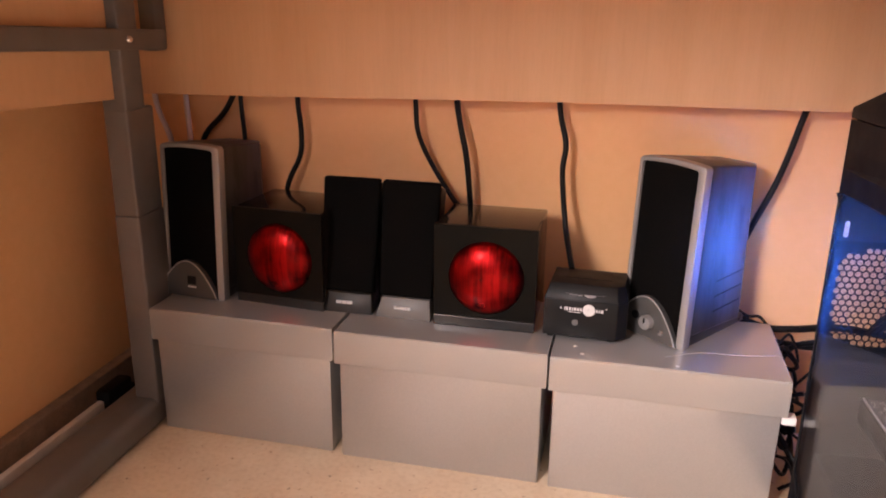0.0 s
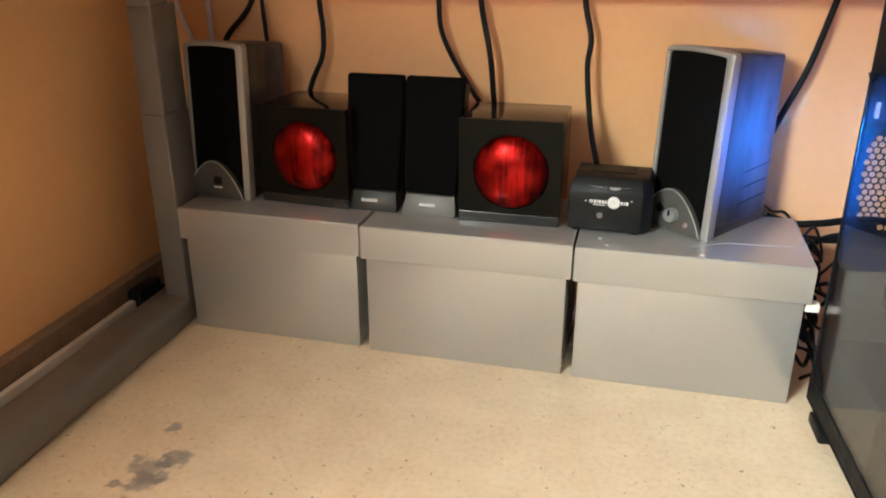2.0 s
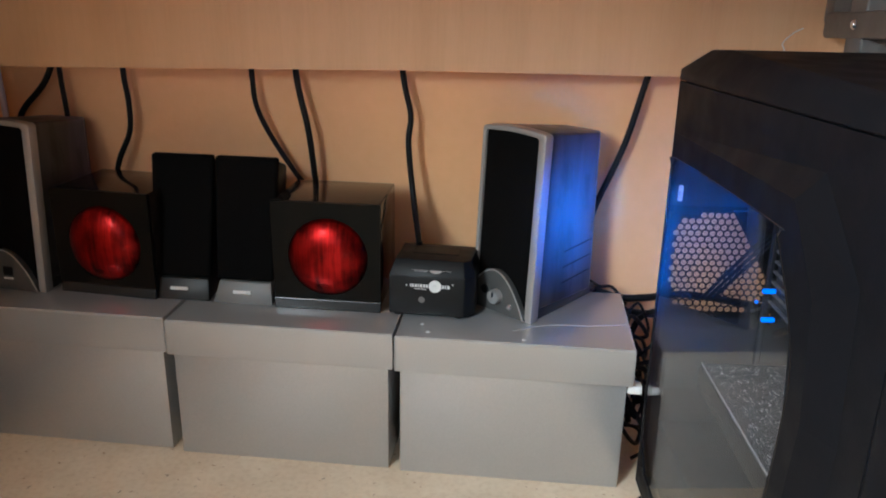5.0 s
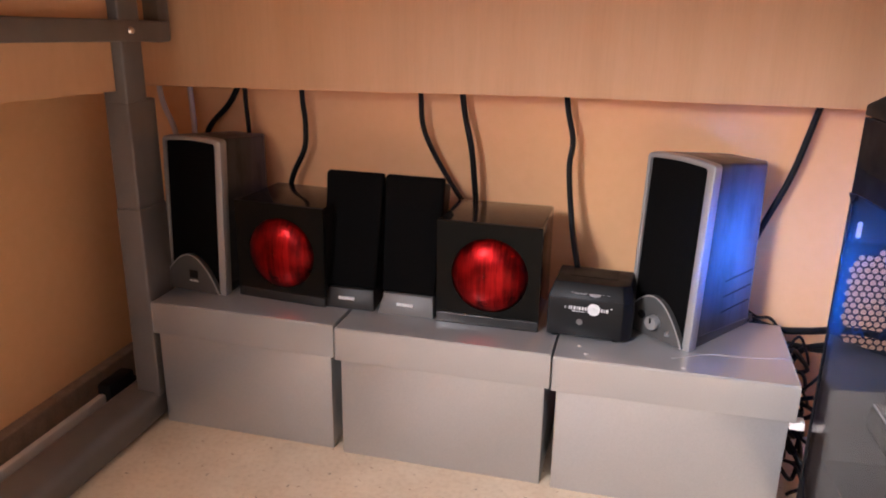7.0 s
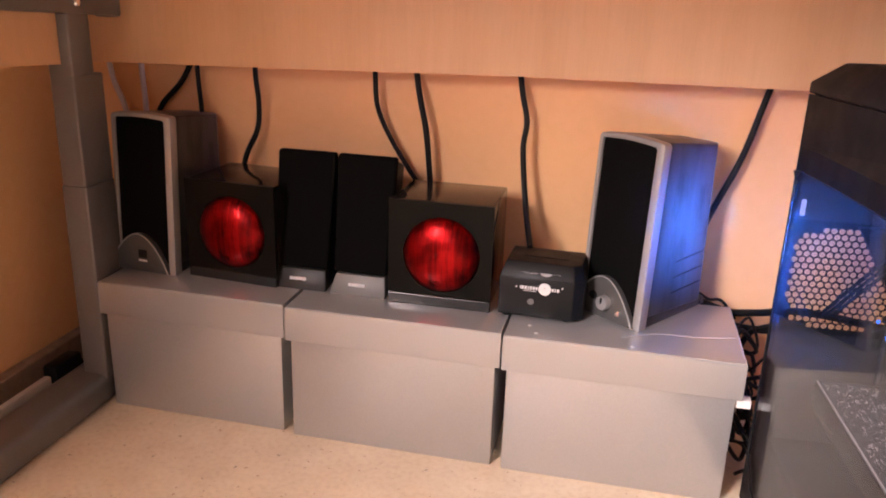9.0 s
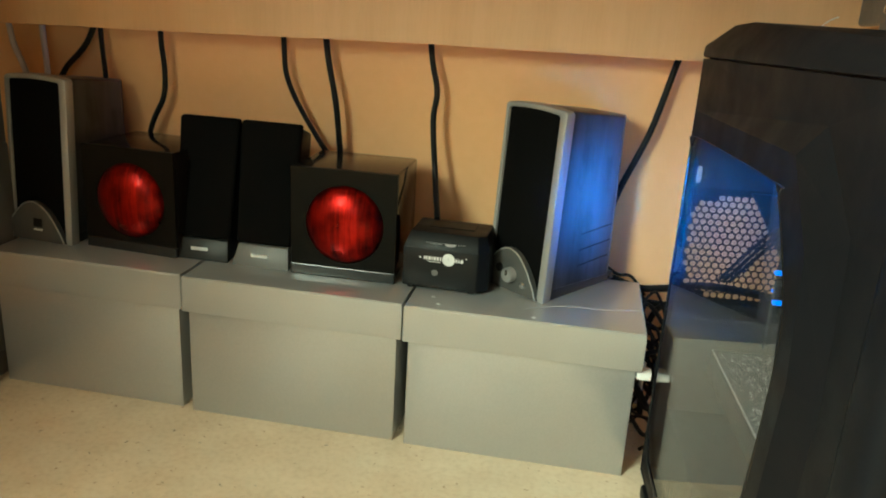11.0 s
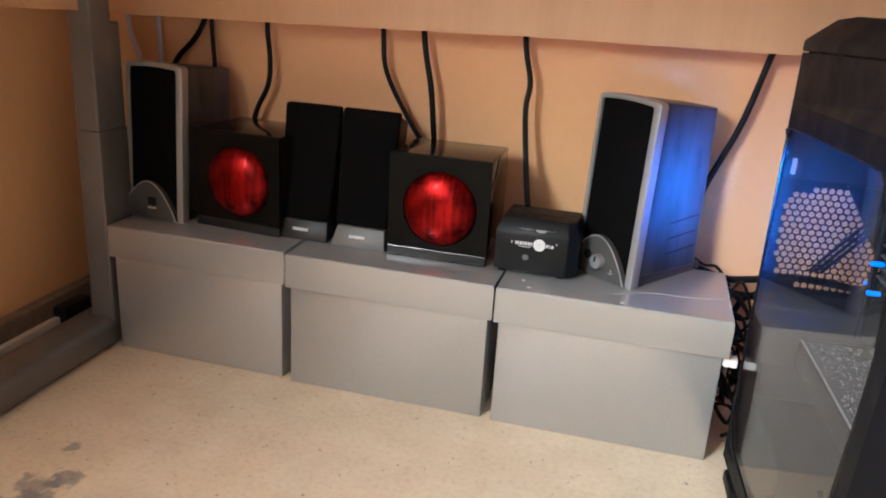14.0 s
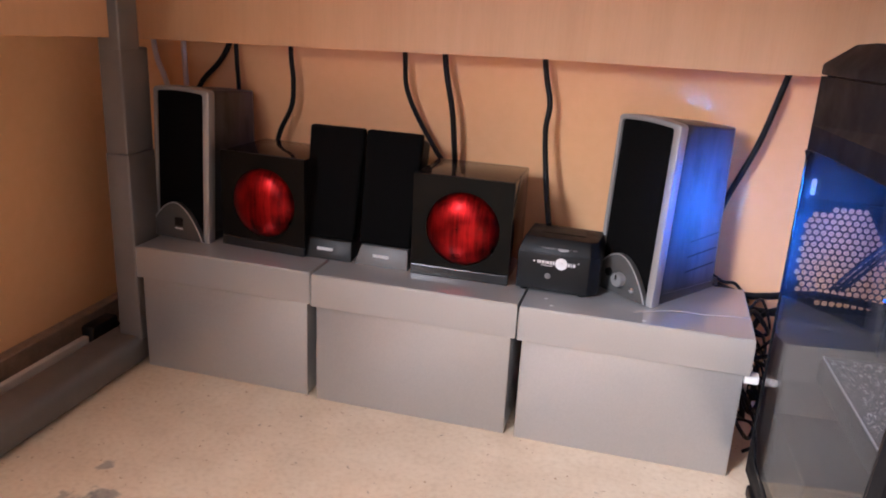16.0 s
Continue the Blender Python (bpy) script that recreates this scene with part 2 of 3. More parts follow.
def thing(name, m, label, category, group=""):
    e = new(name)
    e.empty_display_size = 0.05
    e.matrix_world = m
    return tagged(e, label, category, group)


def box(x0, y0, z0, x1, y1, z1, bevel=0.0, seg=2, into=None):
    bm = into or bmesh.new()
    r = bmesh.ops.create_cube(bm, size=1.0)
    for v in r["verts"]:
        v.co = Vector(((x0 + x1) / 2 + v.co.x * (x1 - x0), (y0 + y1) / 2 + v.co.y * (y1 - y0), (z0 + z1) / 2 + v.co.z * (z1 - z0)))
    if bevel:
        es = {e for v in r["verts"] for e in v.link_edges}
        bmesh.ops.bevel(bm, geom=list(es), offset=bevel, segments=seg, affect="EDGES", profile=0.5)
    return bm


def prism(loop0, loop1, bevel=0.0, seg=2, into=None):
    """A solid between two loops of the same number of points."""
    bm = into or bmesh.new()
    a, b = [bm.verts.new(p) for p in loop0], [bm.verts.new(p) for p in loop1]
    bm.faces.new(a)
    bm.faces.new(b[::-1])
    for i in range(len(a)):
        j = (i + 1) % len(a)
        bm.faces.new((a[i], b[i], b[j], a[j]))
    if bevel:
        es = {e for v in a + b for e in v.link_edges}
        bmesh.ops.bevel(bm, geom=list(es), offset=bevel, segments=seg, affect="EDGES", profile=0.5)
    return bm


def tube(points, radius, sides=10, steps=8, into=None):
    """A round cable through the points, smoothed."""
    bm = into or bmesh.new()
    p = [Vector(q) for q in points]
    p = [p[0] * 2 - p[1]] + p + [p[-1] * 2 - p[-2]]
    line = []
    for i in range(1, len(p) - 2):
        for k in range(steps):
            t = k / steps
            a, b, c, d = p[i - 1], p[i], p[i + 1], p[i + 2]
            line.append(0.5 * ((2 * b) + (c - a) * t + (2 * a - 5 * b + 4 * c - d) * t * t + (3 * b - a - 3 * c + d) * t ** 3))
    line.append(p[-2])
    side, rings = None, []
    for i, q in enumerate(line):
        way = (line[min(i + 1, len(line) - 1)] - line[max(i - 1, 0)]).normalized()
        side = way.orthogonal().normalized() if side is None else (side - way * side.dot(way)).normalized()
        up = way.cross(side)
        rings.append([bm.verts.new(q + radius * (math.cos(2 * math.pi * k / sides) * side + math.sin(2 * math.pi * k / sides) * up)) for k in range(sides)])
    for r, s in zip(rings, rings[1:]):
        for k in range(sides):
            bm.faces.new((r[k], r[(k + 1) % sides], s[(k + 1) % sides], s[k]))
    bm.faces.new(rings[0])
    bm.faces.new(rings[-1][::-1])
    return bm


def lathe(profile, m=Matrix(), sides=40, into=None):
    """A turned shape: radius and height along z, placed by m."""
    bm = into or bmesh.new()
    rings = []
    for r, z in profile:
        rings.append([bm.verts.new(m @ Vector((max(r, 1e-5) * math.cos(2 * math.pi * k / sides), max(r, 1e-5) * math.sin(2 * math.pi * k / sides), z))) for k in range(sides)])
    for r, s in zip(rings, rings[1:]):
        for k in range(sides):
            bm.faces.new((r[k], r[(k + 1) % sides], s[(k + 1) % sides], s[k]))
    return bm


def ring(outer, inner, into=None):
    """Flat faces between an outer and an inner loop of any number of points."""
    bm = into or bmesh.new()
    edges = []
    for loop in (outer, inner):
        vs = [bm.verts.new(p) for p in loop]
        edges += [bm.edges.new((vs[i], vs[(i + 1) % len(vs)])) for i in range(len(vs))]
    bmesh.ops.triangle_fill(bm, edges=edges, use_beauty=True)
    return bm


# ---- the room ----
WALL_N, WALL_W, WALL_S, WALL_E, TOP = 1.15, -0.785, -3.9, 4.2, 2.5
tagged(mesh("floor", box(WALL_W - 0.24, WALL_S - 0.1, -0.08, WALL_E + 0.1, WALL_N + 0.1, 0.0), LINO), "beige linoleum floor with brown speckles and grey worn patches", "floor", kind="structure")
tagged(mesh("wall_north", box(WALL_W - 0.1, WALL_N, 0, WALL_E + 0.1, WALL_N + 0.1, TOP), PAINT), "orange painted plaster wall behind the desk", "wall", kind="structure")
# unseen window; the deep reveal is added to keep daylight off the left side
DEEP = WALL_W - 0.24
bm = box(DEEP, WALL_S, 0, WALL_W, -1.45, TOP)
box(DEEP, -0.38, 0, WALL_W, WALL_N, TOP, into=bm)
box(DEEP, -1.45, 0, WALL_W, -0.38, 0.81, into=bm)
box(DEEP, -1.45, 1.88, WALL_W, -0.38, TOP, into=bm)
tagged(mesh("wall_west", bm, PAINT), "orange painted plaster wall with an unseen window, set deep to shade the left", "wall", kind="structure")
tagged(mesh("wall_east", box(WALL_E, WALL_S, 0, WALL_E + 0.1, WALL_N, TOP), FAR), "unseen wall across the room, dark brown to cut bounced light", "wall", kind="structure")
tagged(mesh("ceiling", box(WALL_W - 0.24, WALL_S - 0.1, TOP, WALL_E + 0.1, WALL_N + 0.1, TOP + 0.1), CEIL), "plain white ceiling", "ceiling", kind="structure")
# unseen wall, opened only for the added fill lamp
bm = box(WALL_W - 0.1, WALL_S - 0.1, 0, -0.75, WALL_S, TOP)
box(0.75, WALL_S - 0.1, 0, WALL_E + 0.1, WALL_S, TOP, into=bm)
box(-0.75, WALL_S - 0.1, 0, 0.75, WALL_S, 0.85, into=bm)
box(-0.75, WALL_S - 0.1, 1.95, 0.75, WALL_S, TOP, into=bm)
tagged(mesh("wall_south", bm, FAR), "unseen dark brown wall with an opening for the fill lamp", "wall", kind="structure")
bm = box(WALL_W, WALL_S, 0, WALL_W + 0.020, WALL_N, 0.052, 0.002)
tagged(mesh("baseboard", bm, SKIRT), "brown speckled skirting along the wall", "baseboard", kind="structure")


# ---- the desk ----
desk = thing("desk", pose(-0.2, 0.75, 0), "beech desk on grey steel legs with a low back panel", "desk")
desk_to = desk.matrix_world.inverted()


def desk_part(name, bm, mat, label="", smooth=False, parent=desk):
    bm.transform(desk_to)
    return part(name, bm, mat, parent, label, smooth)


PAN = 1.078
LOWER = [(-0.72, 0.4755), (-0.47, 0.4805), (-0.09, 0.4885), (0.23, 0.4905), (0.62, 0.493)]
desk_part("back_panel", prism(*[[(x, y, z) for x, z in LOWER] + [(0.62, y, 0.708), (-0.72, y, 0.708)] for y in (PAN, PAN + 0.018)], 0.001, 1), BEECH, "beech laminate back panel")
desk_part("tabletop", box(-0.76, 0.46, 0.71, 0.70, 1.13, 0.735, 0.003), BEECH, "beech laminate tabletop")
for mirror in (1, -1):
    a, b = (-0.684, -0.646) if mirror == 1 else (0.408, 0.448)
    desk_part("post", box(a + 0.001, 0.935, 0.470, b - 0.001, 0.979, 0.71, 0.003, 3), STEEL, smooth=True)
    desk_part("post_tube", box(a + 0.001, 0.935, 0.325, b - 0.001, 0.997, 0.472, 0.003, 3), STEEL, smooth=True)
    desk_part("post_sleeve", box(a, 0.934, 0.040, b, 0.998, 0.326, 0.003, 3), STEEL, "grey steel sleeve of the leg", smooth=True)
    if mirror == 1:
        desk_part("foot", box(-0.712, 0.35, 0.0, b, 1.10, 0.046, 0.013, 4), STEEL, smooth=True)
    rx = (b - 0.016, b + 0.001) if mirror == 1 else (a - 0.001, a + 0.016)
    desk_part("rail", prism(*[[(x, 0.40, z + 0.0305), (x, 1.046, z - 0.007), (x, 1.046, z + 0.021), (x, 0.40, z + 0.0575)] for x, z in ((rx[0], 0.5505), (rx[1], 0.5505))], 0.004, 2), STEEL, smooth=True)
    bx, bz = ((-0.690, -0.664), 0.541) if mirror == 1 else ((0.416, 0.508), 0.558)
    desk_part("bracket", box(bx[0], 1.048, bz, bx[1], PAN - 0.001, 0.708, 0.004, 2), STEEL, "grey steel bracket on the panel", smooth=True)
    for y, z in ((0.72, 0.576), (0.955, 0.563)):
        desk_part("bolt", lathe([(0.0, 0.003), (0.004, 0.0025), (0.0055, 0.0)], pose(rx[1] if mirror == 1 else rx[0], y, z, 0, 90 * mirror, 0), 14), CHROME, smooth=True)
    xs = (-0.680, -0.662) if mirror == 1 else (0.465, 0.483)
    desk_part("side_board", prism([(xs[0], 0.40, 0.5175), (xs[1], 0.40, 0.5175), (xs[1], 0.9335, 0.487), (xs[0], 0.9335, 0.487)], [(xs[0], 0.40, 0.708), (xs[1], 0.40, 0.708), (xs[1], 0.9335, 0.708), (xs[0], 0.9335, 0.708)]), BEECH, "beech side board of the desk")

strip = thing("light_strip", pose(-0.2, PAN + 0.02, 0.63), "lit coloured diode strip behind the desk panel", "light strip")
part("tape", box(-0.5, 0, -0.005, 0.5, 0.003, 0.005), WHITE, strip)
for k in range(20):
    part("diode", box(-0.49 + k * 0.05, 0.003, -0.003, -0.484 + k * 0.05, 0.005, 0.003), LED, strip)


# ---- storage boxes ----
def storage_box(x0, x1, y, turn, label, crease=False):
    w, d, h, hl = x1 - x0, 0.182, 0.192, 0.047
    o = thing("storage_box", pose((x0 + x1) / 2, y, 0, 0, 0, turn), label, "box", "boxes under the desk")
    bm = box(-w / 2 + 0.006, 0.005, 0, w / 2 - 0.006, d - 0.005, h - 0.003, 0.0016, 2)
    part("body", bm, CARD, o, smooth=True)
    bm = bmesh.new()
    t = 0.002
    prism([(-w / 2, 0, h - hl), (w / 2, 0, h - hl), (w / 2, d, h - hl), (-w / 2, d, h - hl)], [(-w / 2 + 0.0005, 0.0008, h), (w / 2 - 0.0005, 0.0008, h), (w / 2 - 0.0005, d, h), (-w / 2 + 0.0005, d, h)], into=bm)
    bottom = min(bm.faces, key=lambda f: f.calc_center_median().z)
    r = bmesh.ops.inset_region(bm, faces=[bottom], thickness=t)
    bmesh.ops.translate(bm, verts=bottom.verts, vec=(0, 0, hl - t))
    outer = [e for e in bm.edges if abs(e.verts[0].co.z - h) < 1e-4 or abs(e.verts[1].co.z - h) < 1e-4]
    bmesh.ops.bevel(bm, geom=outer, offset=0.0014, segments=2, affect="EDGES", profile=0.5)
    lid = part("lid", bm, CARD, o, smooth=True)
    # worn paper edges along the lid
    for a, b in (((-w / 2 + 0.001, 0.0012), (w / 2 - 0.001, 0.0012)), ((w / 2 - 0.001, 0.002), (w / 2 - 0.001, d))):
        part("worn_edge", tube([(*a, h - 0.0006), ((a[0] + b[0]) / 2, (a[1] + b[1]) / 2, h - 0.0003), (*b, h - 0.0006)], 0.0009, 6, 4), EDGE_CARD, lid, "pale worn edge")
    part("seam", box(-w / 2 + 0.0005, -0.0004, h - hl, -w / 2 + 0.0015, 0.0006, h - 0.002), EDGE_CARD, lid)
    if crease:
        pts = [(w / 2 - 0.002, 0.076, h), (w / 2 - 0.05, 0.064, h), (w / 2 - 0.10, 0.060, h), (w / 2 - 0.145, 0.036, h)]
        part("crease", tube(pts, 0.0007, 6, 6), EDGE_CARD, lid, "pale crease across the lid")
        part("tear", box(w / 2 - 0.0005, 0.004, h - hl + 0.004, w / 2 + 0.0012, 0.006, h - 0.01), EDGE_CARD, lid)
        for px, py in ((-0.105, 0.018), (0.012, 0.012), (-0.115, 0.040)):
            part("scuff", lathe([(0.0, 0.0006), (0.0022, 0.0005), (0.003, 0.0)], pose(px, py, h), 10), PRINT, lid)
    return o


storage_box(-0.644, -0.366, 0.930, -0.8, "grey cardboard storage box with a lid beside the desk leg")
storage_box(-0.362, -0.074, 0.922, -0.3, "grey cardboard storage box with a lid between two others")
storage_box(-0.071, 0.216, 0.918, 0.0, "grey cardboard storage box with a creased, scuffed lid", True)
LID = 0.192


# ---- loudspeakers ----
ARCH = worn("grey satin control panel", (0.10, 0.098, 0.095), 0.40, 0.4, vary=0.08)


FOOT_PLATE = worn("dark grey foot plastic", (0.05, 0.05, 0.05), 0.30, 0.3, vary=0.1)


def tower_speaker(m, label, powered, sheer, w, d, h):
    """A desktop speaker leaning back: its front lies along x, its depth along +y."""
    o = thing("desktop_speaker", m, label, "speaker", "desktop speaker pair")

    def lean(x, y, z):
        return Vector((x - z * sheer, y + z * 0.075, z))

    # cabinet, narrower at the back with a bevelled rear corner
    low = [lean(-w / 2 + 0.004, 0.010, 0.012), lean(w / 2 - 0.004, 0.010, 0.012), lean(w / 2 - 0.004, d - 0.016, 0.012), lean(w / 2 - 0.014, d, 0.012), lean(-w / 2 + 0.030, d, 0.012), lean(-w / 2 + 0.004, d - 0.030, 0.012)]
    high = [lean(p.x + p.z * sheer, p.y - p.z * 0.075 - (0.012 if p.y > 0.05 else 0), h - (0.014 if p.y > 0.05 else 0.002)) for p in low]
    part("cabinet", prism(low, high, 0.003, 3), SIDE_GREY, o, "brushed grey cabinet with painted reflection streaks", smooth=True)
    part("base", prism([(-w / 2 + 0.003, 0.006, 0), (w / 2 - 0.003, 0.006, 0), (w / 2 - 0.012, d + 0.012, 0), (-w / 2 + 0.034, d - 0.004, 0)], [lean(-w / 2 + 0.004, 0.009, 0.013), lean(w / 2 - 0.004, 0.009, 0.013), lean(w / 2 - 0.010, d + 0.004, 0.013), lean(-w / 2 + 0.032, d - 0.006, 0.013)], 0.001, 2), FOOT_PLATE, o, "dark grey foot plate", smooth=True)
    for k in range(3):
        z = 0.036 + k * 0.021
        part("side_groove", prism([lean(w / 2 - 0.0050, 0.060, z), lean(w / 2 - 0.0035, 0.060, z), lean(w / 2 - 0.0035, d - 0.022, z + 0.005), lean(w / 2 - 0.0050, d - 0.022, z + 0.005)], [lean(w / 2 - 0.0050, 0.060, z + 0.0014), lean(w / 2 - 0.0035, 0.060, z + 0.0014), lean(w / 2 - 0.0035, d - 0.022, z + 0.0064), lean(w / 2 - 0.0050, d - 0.022, z + 0.0064)]), BLACK, o)
    # silver front frame with rounded corners and an arched head round the dark grille
    def rounded(x0, x1, z0, z1, r, crown):
        pts = [(x0, z0), (x1, z0)]
        for cx_, a0 in ((x1 - r, 0), (x0 + r, 90)):
            for k in range(7):
                q = radians(a0 + 15 * k)
                pts.append((cx_ + r * math.cos(q), z1 - r + r * math.sin(q)))
            if a0 == 0:
                pts += [(x1 - r - (x1 - x0 - 2 * r) * k / 8, z1 + crown * math.sin(math.pi * k / 8)) for k in range(1, 8)]
        return pts

    outer = rounded(-w / 2, w / 2, 0.0, h - 0.002, 0.006, 0.003)
    inner = rounded(-w / 2 + 0.0045, w / 2 - 0.011, 0.006, h - 0.0075, 0.0045, 0.002)
    bm = ring([lean(x, -0.004, z) for x, z in outer], [lean(x, -0.004, z) for x, z in inner])
    swept = bmesh.ops.extrude_face_region(bm, geom=list(bm.faces))
    bmesh.ops.translate(bm, verts=[v for v in swept["geom"] if isinstance(v, bmesh.types.BMVert)], vec=(0, 0.015, 0))
    rim = [e for e in bm.edges if len(e.link_faces) == 2 and e.calc_face_angle(0) > radians(60)]
    bmesh.ops.bevel(bm, geom=rim, offset=0.0014, segments=2, affect="EDGES", profile=0.5)
    part("front_frame", bm, SILVER, o, "silver plastic front frame", smooth=True)
    bm = bmesh.new()
    grid = []
    for k in range(9):
        z = 0.008 + (h - 0.0145) * k / 8
        grid.append([bm.verts.new(lean(-w / 2 + 0.0045 + (w - 0.0155) * j / 8, 0.001 - 0.003 * math.sin(math.pi * j / 8) * math.sin(math.pi * k / 8), z)) for j in range(9)])
    for a, b in zip(grid, grid[1:]):
        for j in range(8):
            bm.faces.new((a[j], a[j + 1], b[j + 1], b[j]))
    part("grille", bm, CLOTH, o, "black cloth grille", smooth=True)
    # control arch at the foot of the grille
    cx = -0.002
    arc = [(w / 2 - 0.008, 0.002)]
    for k in range(21):
        q = k / 20
        x = w / 2 - 0.010 - q * (w - 0.014)
        arc.append((x, 0.004 + 0.052 * math.sin(math.pi * min(1.0, q * 0.86)) ** 0.85))
    arc.append((-w / 2 + 0.004, 0.002))
    panel_ob = part("control_panel", prism([lean(x, -0.009, z) for x, z in arc], [lean(x, 0.0, z) for x, z in arc], 0.0012, 2), ARCH, o, "arched control panel", smooth=True)
    part("panel_rim", tube([lean(x, -0.0088, z) for x, z in arc], 0.0011, 8, 2), SILVER, panel_ob, smooth=True)
    front = pose(0, 0, 0, 90, 0, 0)
    if powered:
        part("volume_knob", lathe([(0.0095, 0.0), (0.0095, 0.007), (0.0085, 0.0095), (0.0, 0.0098)], Matrix.Translation(lean(cx - 0.001, -0.009, 0.024)) @ front, 28), SILVER, panel_ob, "round silver knob", True)
        part("knob_mark", box(cx - 0.0010, -0.0196, 0.025, cx - 0.0002, -0.0165, 0.032), BLACK, panel_ob)
        part("headphone_jack", lathe([(0.0058, 0.0), (0.0056, 0.0016), (0.0, 0.0010)], Matrix.Translation(lean(cx - 0.022, -0.009, 0.028)) @ front, 18), BLACK, panel_ob, "black headphone socket", True)
        part("small_button", lathe([(0.0042, 0.0), (0.0042, 0.003), (0.0032, 0.0045), (0.0, 0.005)], Matrix.Translation(lean(cx + 0.022, -0.009, 0.016)) @ front, 18), CHROME, panel_ob, "chrome button", True)
    else:
        part("badge", prism([lean(cx - 0.007, -0.0098, 0.022), lean(cx + 0.007, -0.0098, 0.022), lean(cx + 0.007, -0.0098, 0.034), lean(cx - 0.007, -0.0098, 0.034)], [lean(cx - 0.007, -0.0088, 0.022), lean(cx + 0.007, -0.0088, 0.022), lean(cx + 0.007, -0.0088, 0.034), lean(cx - 0.007, -0.0088, 0.034)], 0.0008), BLACK, panel_ob, "dark blue badge")
        part("badge_bar", box(cx - 0.007, -0.0085, 0.017, cx + 0.007, -0.0073, 0.0195), PRINT, panel_ob)
    return o


tower_speaker(pose(-0.601, 0.992, LID, 0, 0, -6), "dark desktop speaker with a silver frame and black grille", False, 0.015, 0.098, 0.140, 0.226)
tower_speaker(pose(0.055, 1.010, LID, 0, 0, -38.5), "silver desktop speaker with a control knob, lit from the side", True, 0.023, 0.100, 0.143, 0.238)


def satellite(m, label, badge):
    o = thing("satellite_speaker", m, label, "speaker", "small satellite speakers")
    k = 0.20

    def lean(x, y, z):
        return (x, y + z * k, z)

    part("cabinet", prism([(-0.036, 0.014, 0.0), (0.036, 0.014, 0.0), (0.030, 0.075, 0.0), (-0.030, 0.075, 0.0)], [(-0.040, 0.045, 0.182), (0.040, 0.045, 0.182), (0.038, 0.088, 0.168), (-0.038, 0.088, 0.168)], 0.004, 3), BLACK, o, smooth=True)
    part("grille", prism([lean(-0.038, 0.0, 0.028), lean(0.038, 0.0, 0.028), lean(0.042, 0.0, 0.186), lean(-0.042, 0.0, 0.186)], [lean(-0.038, 0.012, 0.028), lean(0.038, 0.012, 0.028), lean(0.042, 0.012, 0.186), lean(-0.042, 0.012, 0.186)], 0.004, 3), CLOTH, o, "black cloth grille", True)
    part("foot", prism([(-0.040, -0.006, 0), (0.040, -0.006, 0), (0.036, 0.05, 0), (-0.036, 0.05, 0)], [(-0.034, 0.005, 0.027), (0.036, 0.005, 0.027), (0.034, 0.045, 0.027), (-0.034, 0.045, 0.027)], 0.0012, 2), badge, o, "sloping plastic foot with a badge", True)
    bm = bmesh.new()
    for j, (x, wd) in enumerate(((-0.0135, 0.004), (-0.009, 0.0028), (-0.0055, 0.0035), (-0.0015, 0.003), (0.002, 0.0034), (0.006, 0.0042))):
        box(x, -0.0030, 0.0125, x + wd, -0.0010, 0.0170, 0.0004, 1, into=bm)
    part("badge_bar", bm, PRINT, o)
    return o


FOOT_DARK = worn("dark satin foot plastic", (0.022, 0.021, 0.020), 0.4, spec=0.25, vary=0.1)
FOOT_GREY = worn("grey satin foot plastic", (0.13, 0.127, 0.123), 0.45, 0.0, vary=0.1)
satellite(pose(-0.369, 0.994, LID, 0, 0, 0), "small black satellite speaker with a dark foot", FOOT_DARK)
satellite(pose(-0.283, 0.992, LID, 0, 0, -1), "small black satellite speaker with a grey foot", FOOT_GREY)


def subwoofer(m, label):
    o = thing("subwoofer", m, label, "subwoofer", "cube subwoofers")
    w, h, d, cz = 0.137, 0.142, 0.118, 0.072
    part("cabinet", box(-w / 2, 0.005, 0.004, w / 2, d, h, 0.003, 3), DARK, o, "glossy dark brown cabinet", True)
    # front board with a round opening
    cx, r = 0.002, 0.0512
    circle = [(cx + r * math.cos(2 * math.pi * k / 48), 0.0, cz + r * math.sin(2 * math.pi * k / 48)) for k in range(48)]
    outer = [(-w / 2 - 0.001, 0.0, 0.015), (w / 2 + 0.001, 0.0, 0.015), (w / 2 + 0.001, 0.0, h + 0.001), (-w / 2 - 0.001, 0.0, h + 0.001)]
    bm = ring(outer, circle)
    r2 = bmesh.ops.extrude_face_region(bm, geom=list(bm.faces))
    bmesh.ops.translate(bm, verts=[v for v in r2["geom"] if isinstance(v, bmesh.types.BMVert)], vec=(0, 0.0048, 0))
    part("front_board", bm, FRONT, o, "dark olive front board")
    part("base_strip", box(-w / 2 - 0.001, -0.0015, 0.0, w / 2 + 0.001, 0.0046, 0.0145, 0.0012, 2), MIRROR, o, "glossy black strip")
    m0 = Matrix.Translation((cx, 0.004, cz)) @ pose(0, 0, 0, 90, 0, 0)
    dome = [(0.0512, -0.001), (0.0502, 0.0045), (0.047, 0.0085), (0.040, 0.0135), (0.030, 0.0175), (0.018, 0.0200), (0.008, 0.0208), (0.0, 0.0210)]
    part("red_dome", lathe(dome, m0, 56), RED, o, "shiny red dome with painted reflection streaks", True)
    return o


MIRROR = worn("dark mirror-gloss strip", (0.015, 0.015, 0.015), 0.22, 0.0, spec=0.5, vary=0.1, bump=0.0)
FRONT = worn("dark olive painted board", (0.0042, 0.0037, 0.0028), 0.42, spec=0.10, vary=0.15, scale=15)
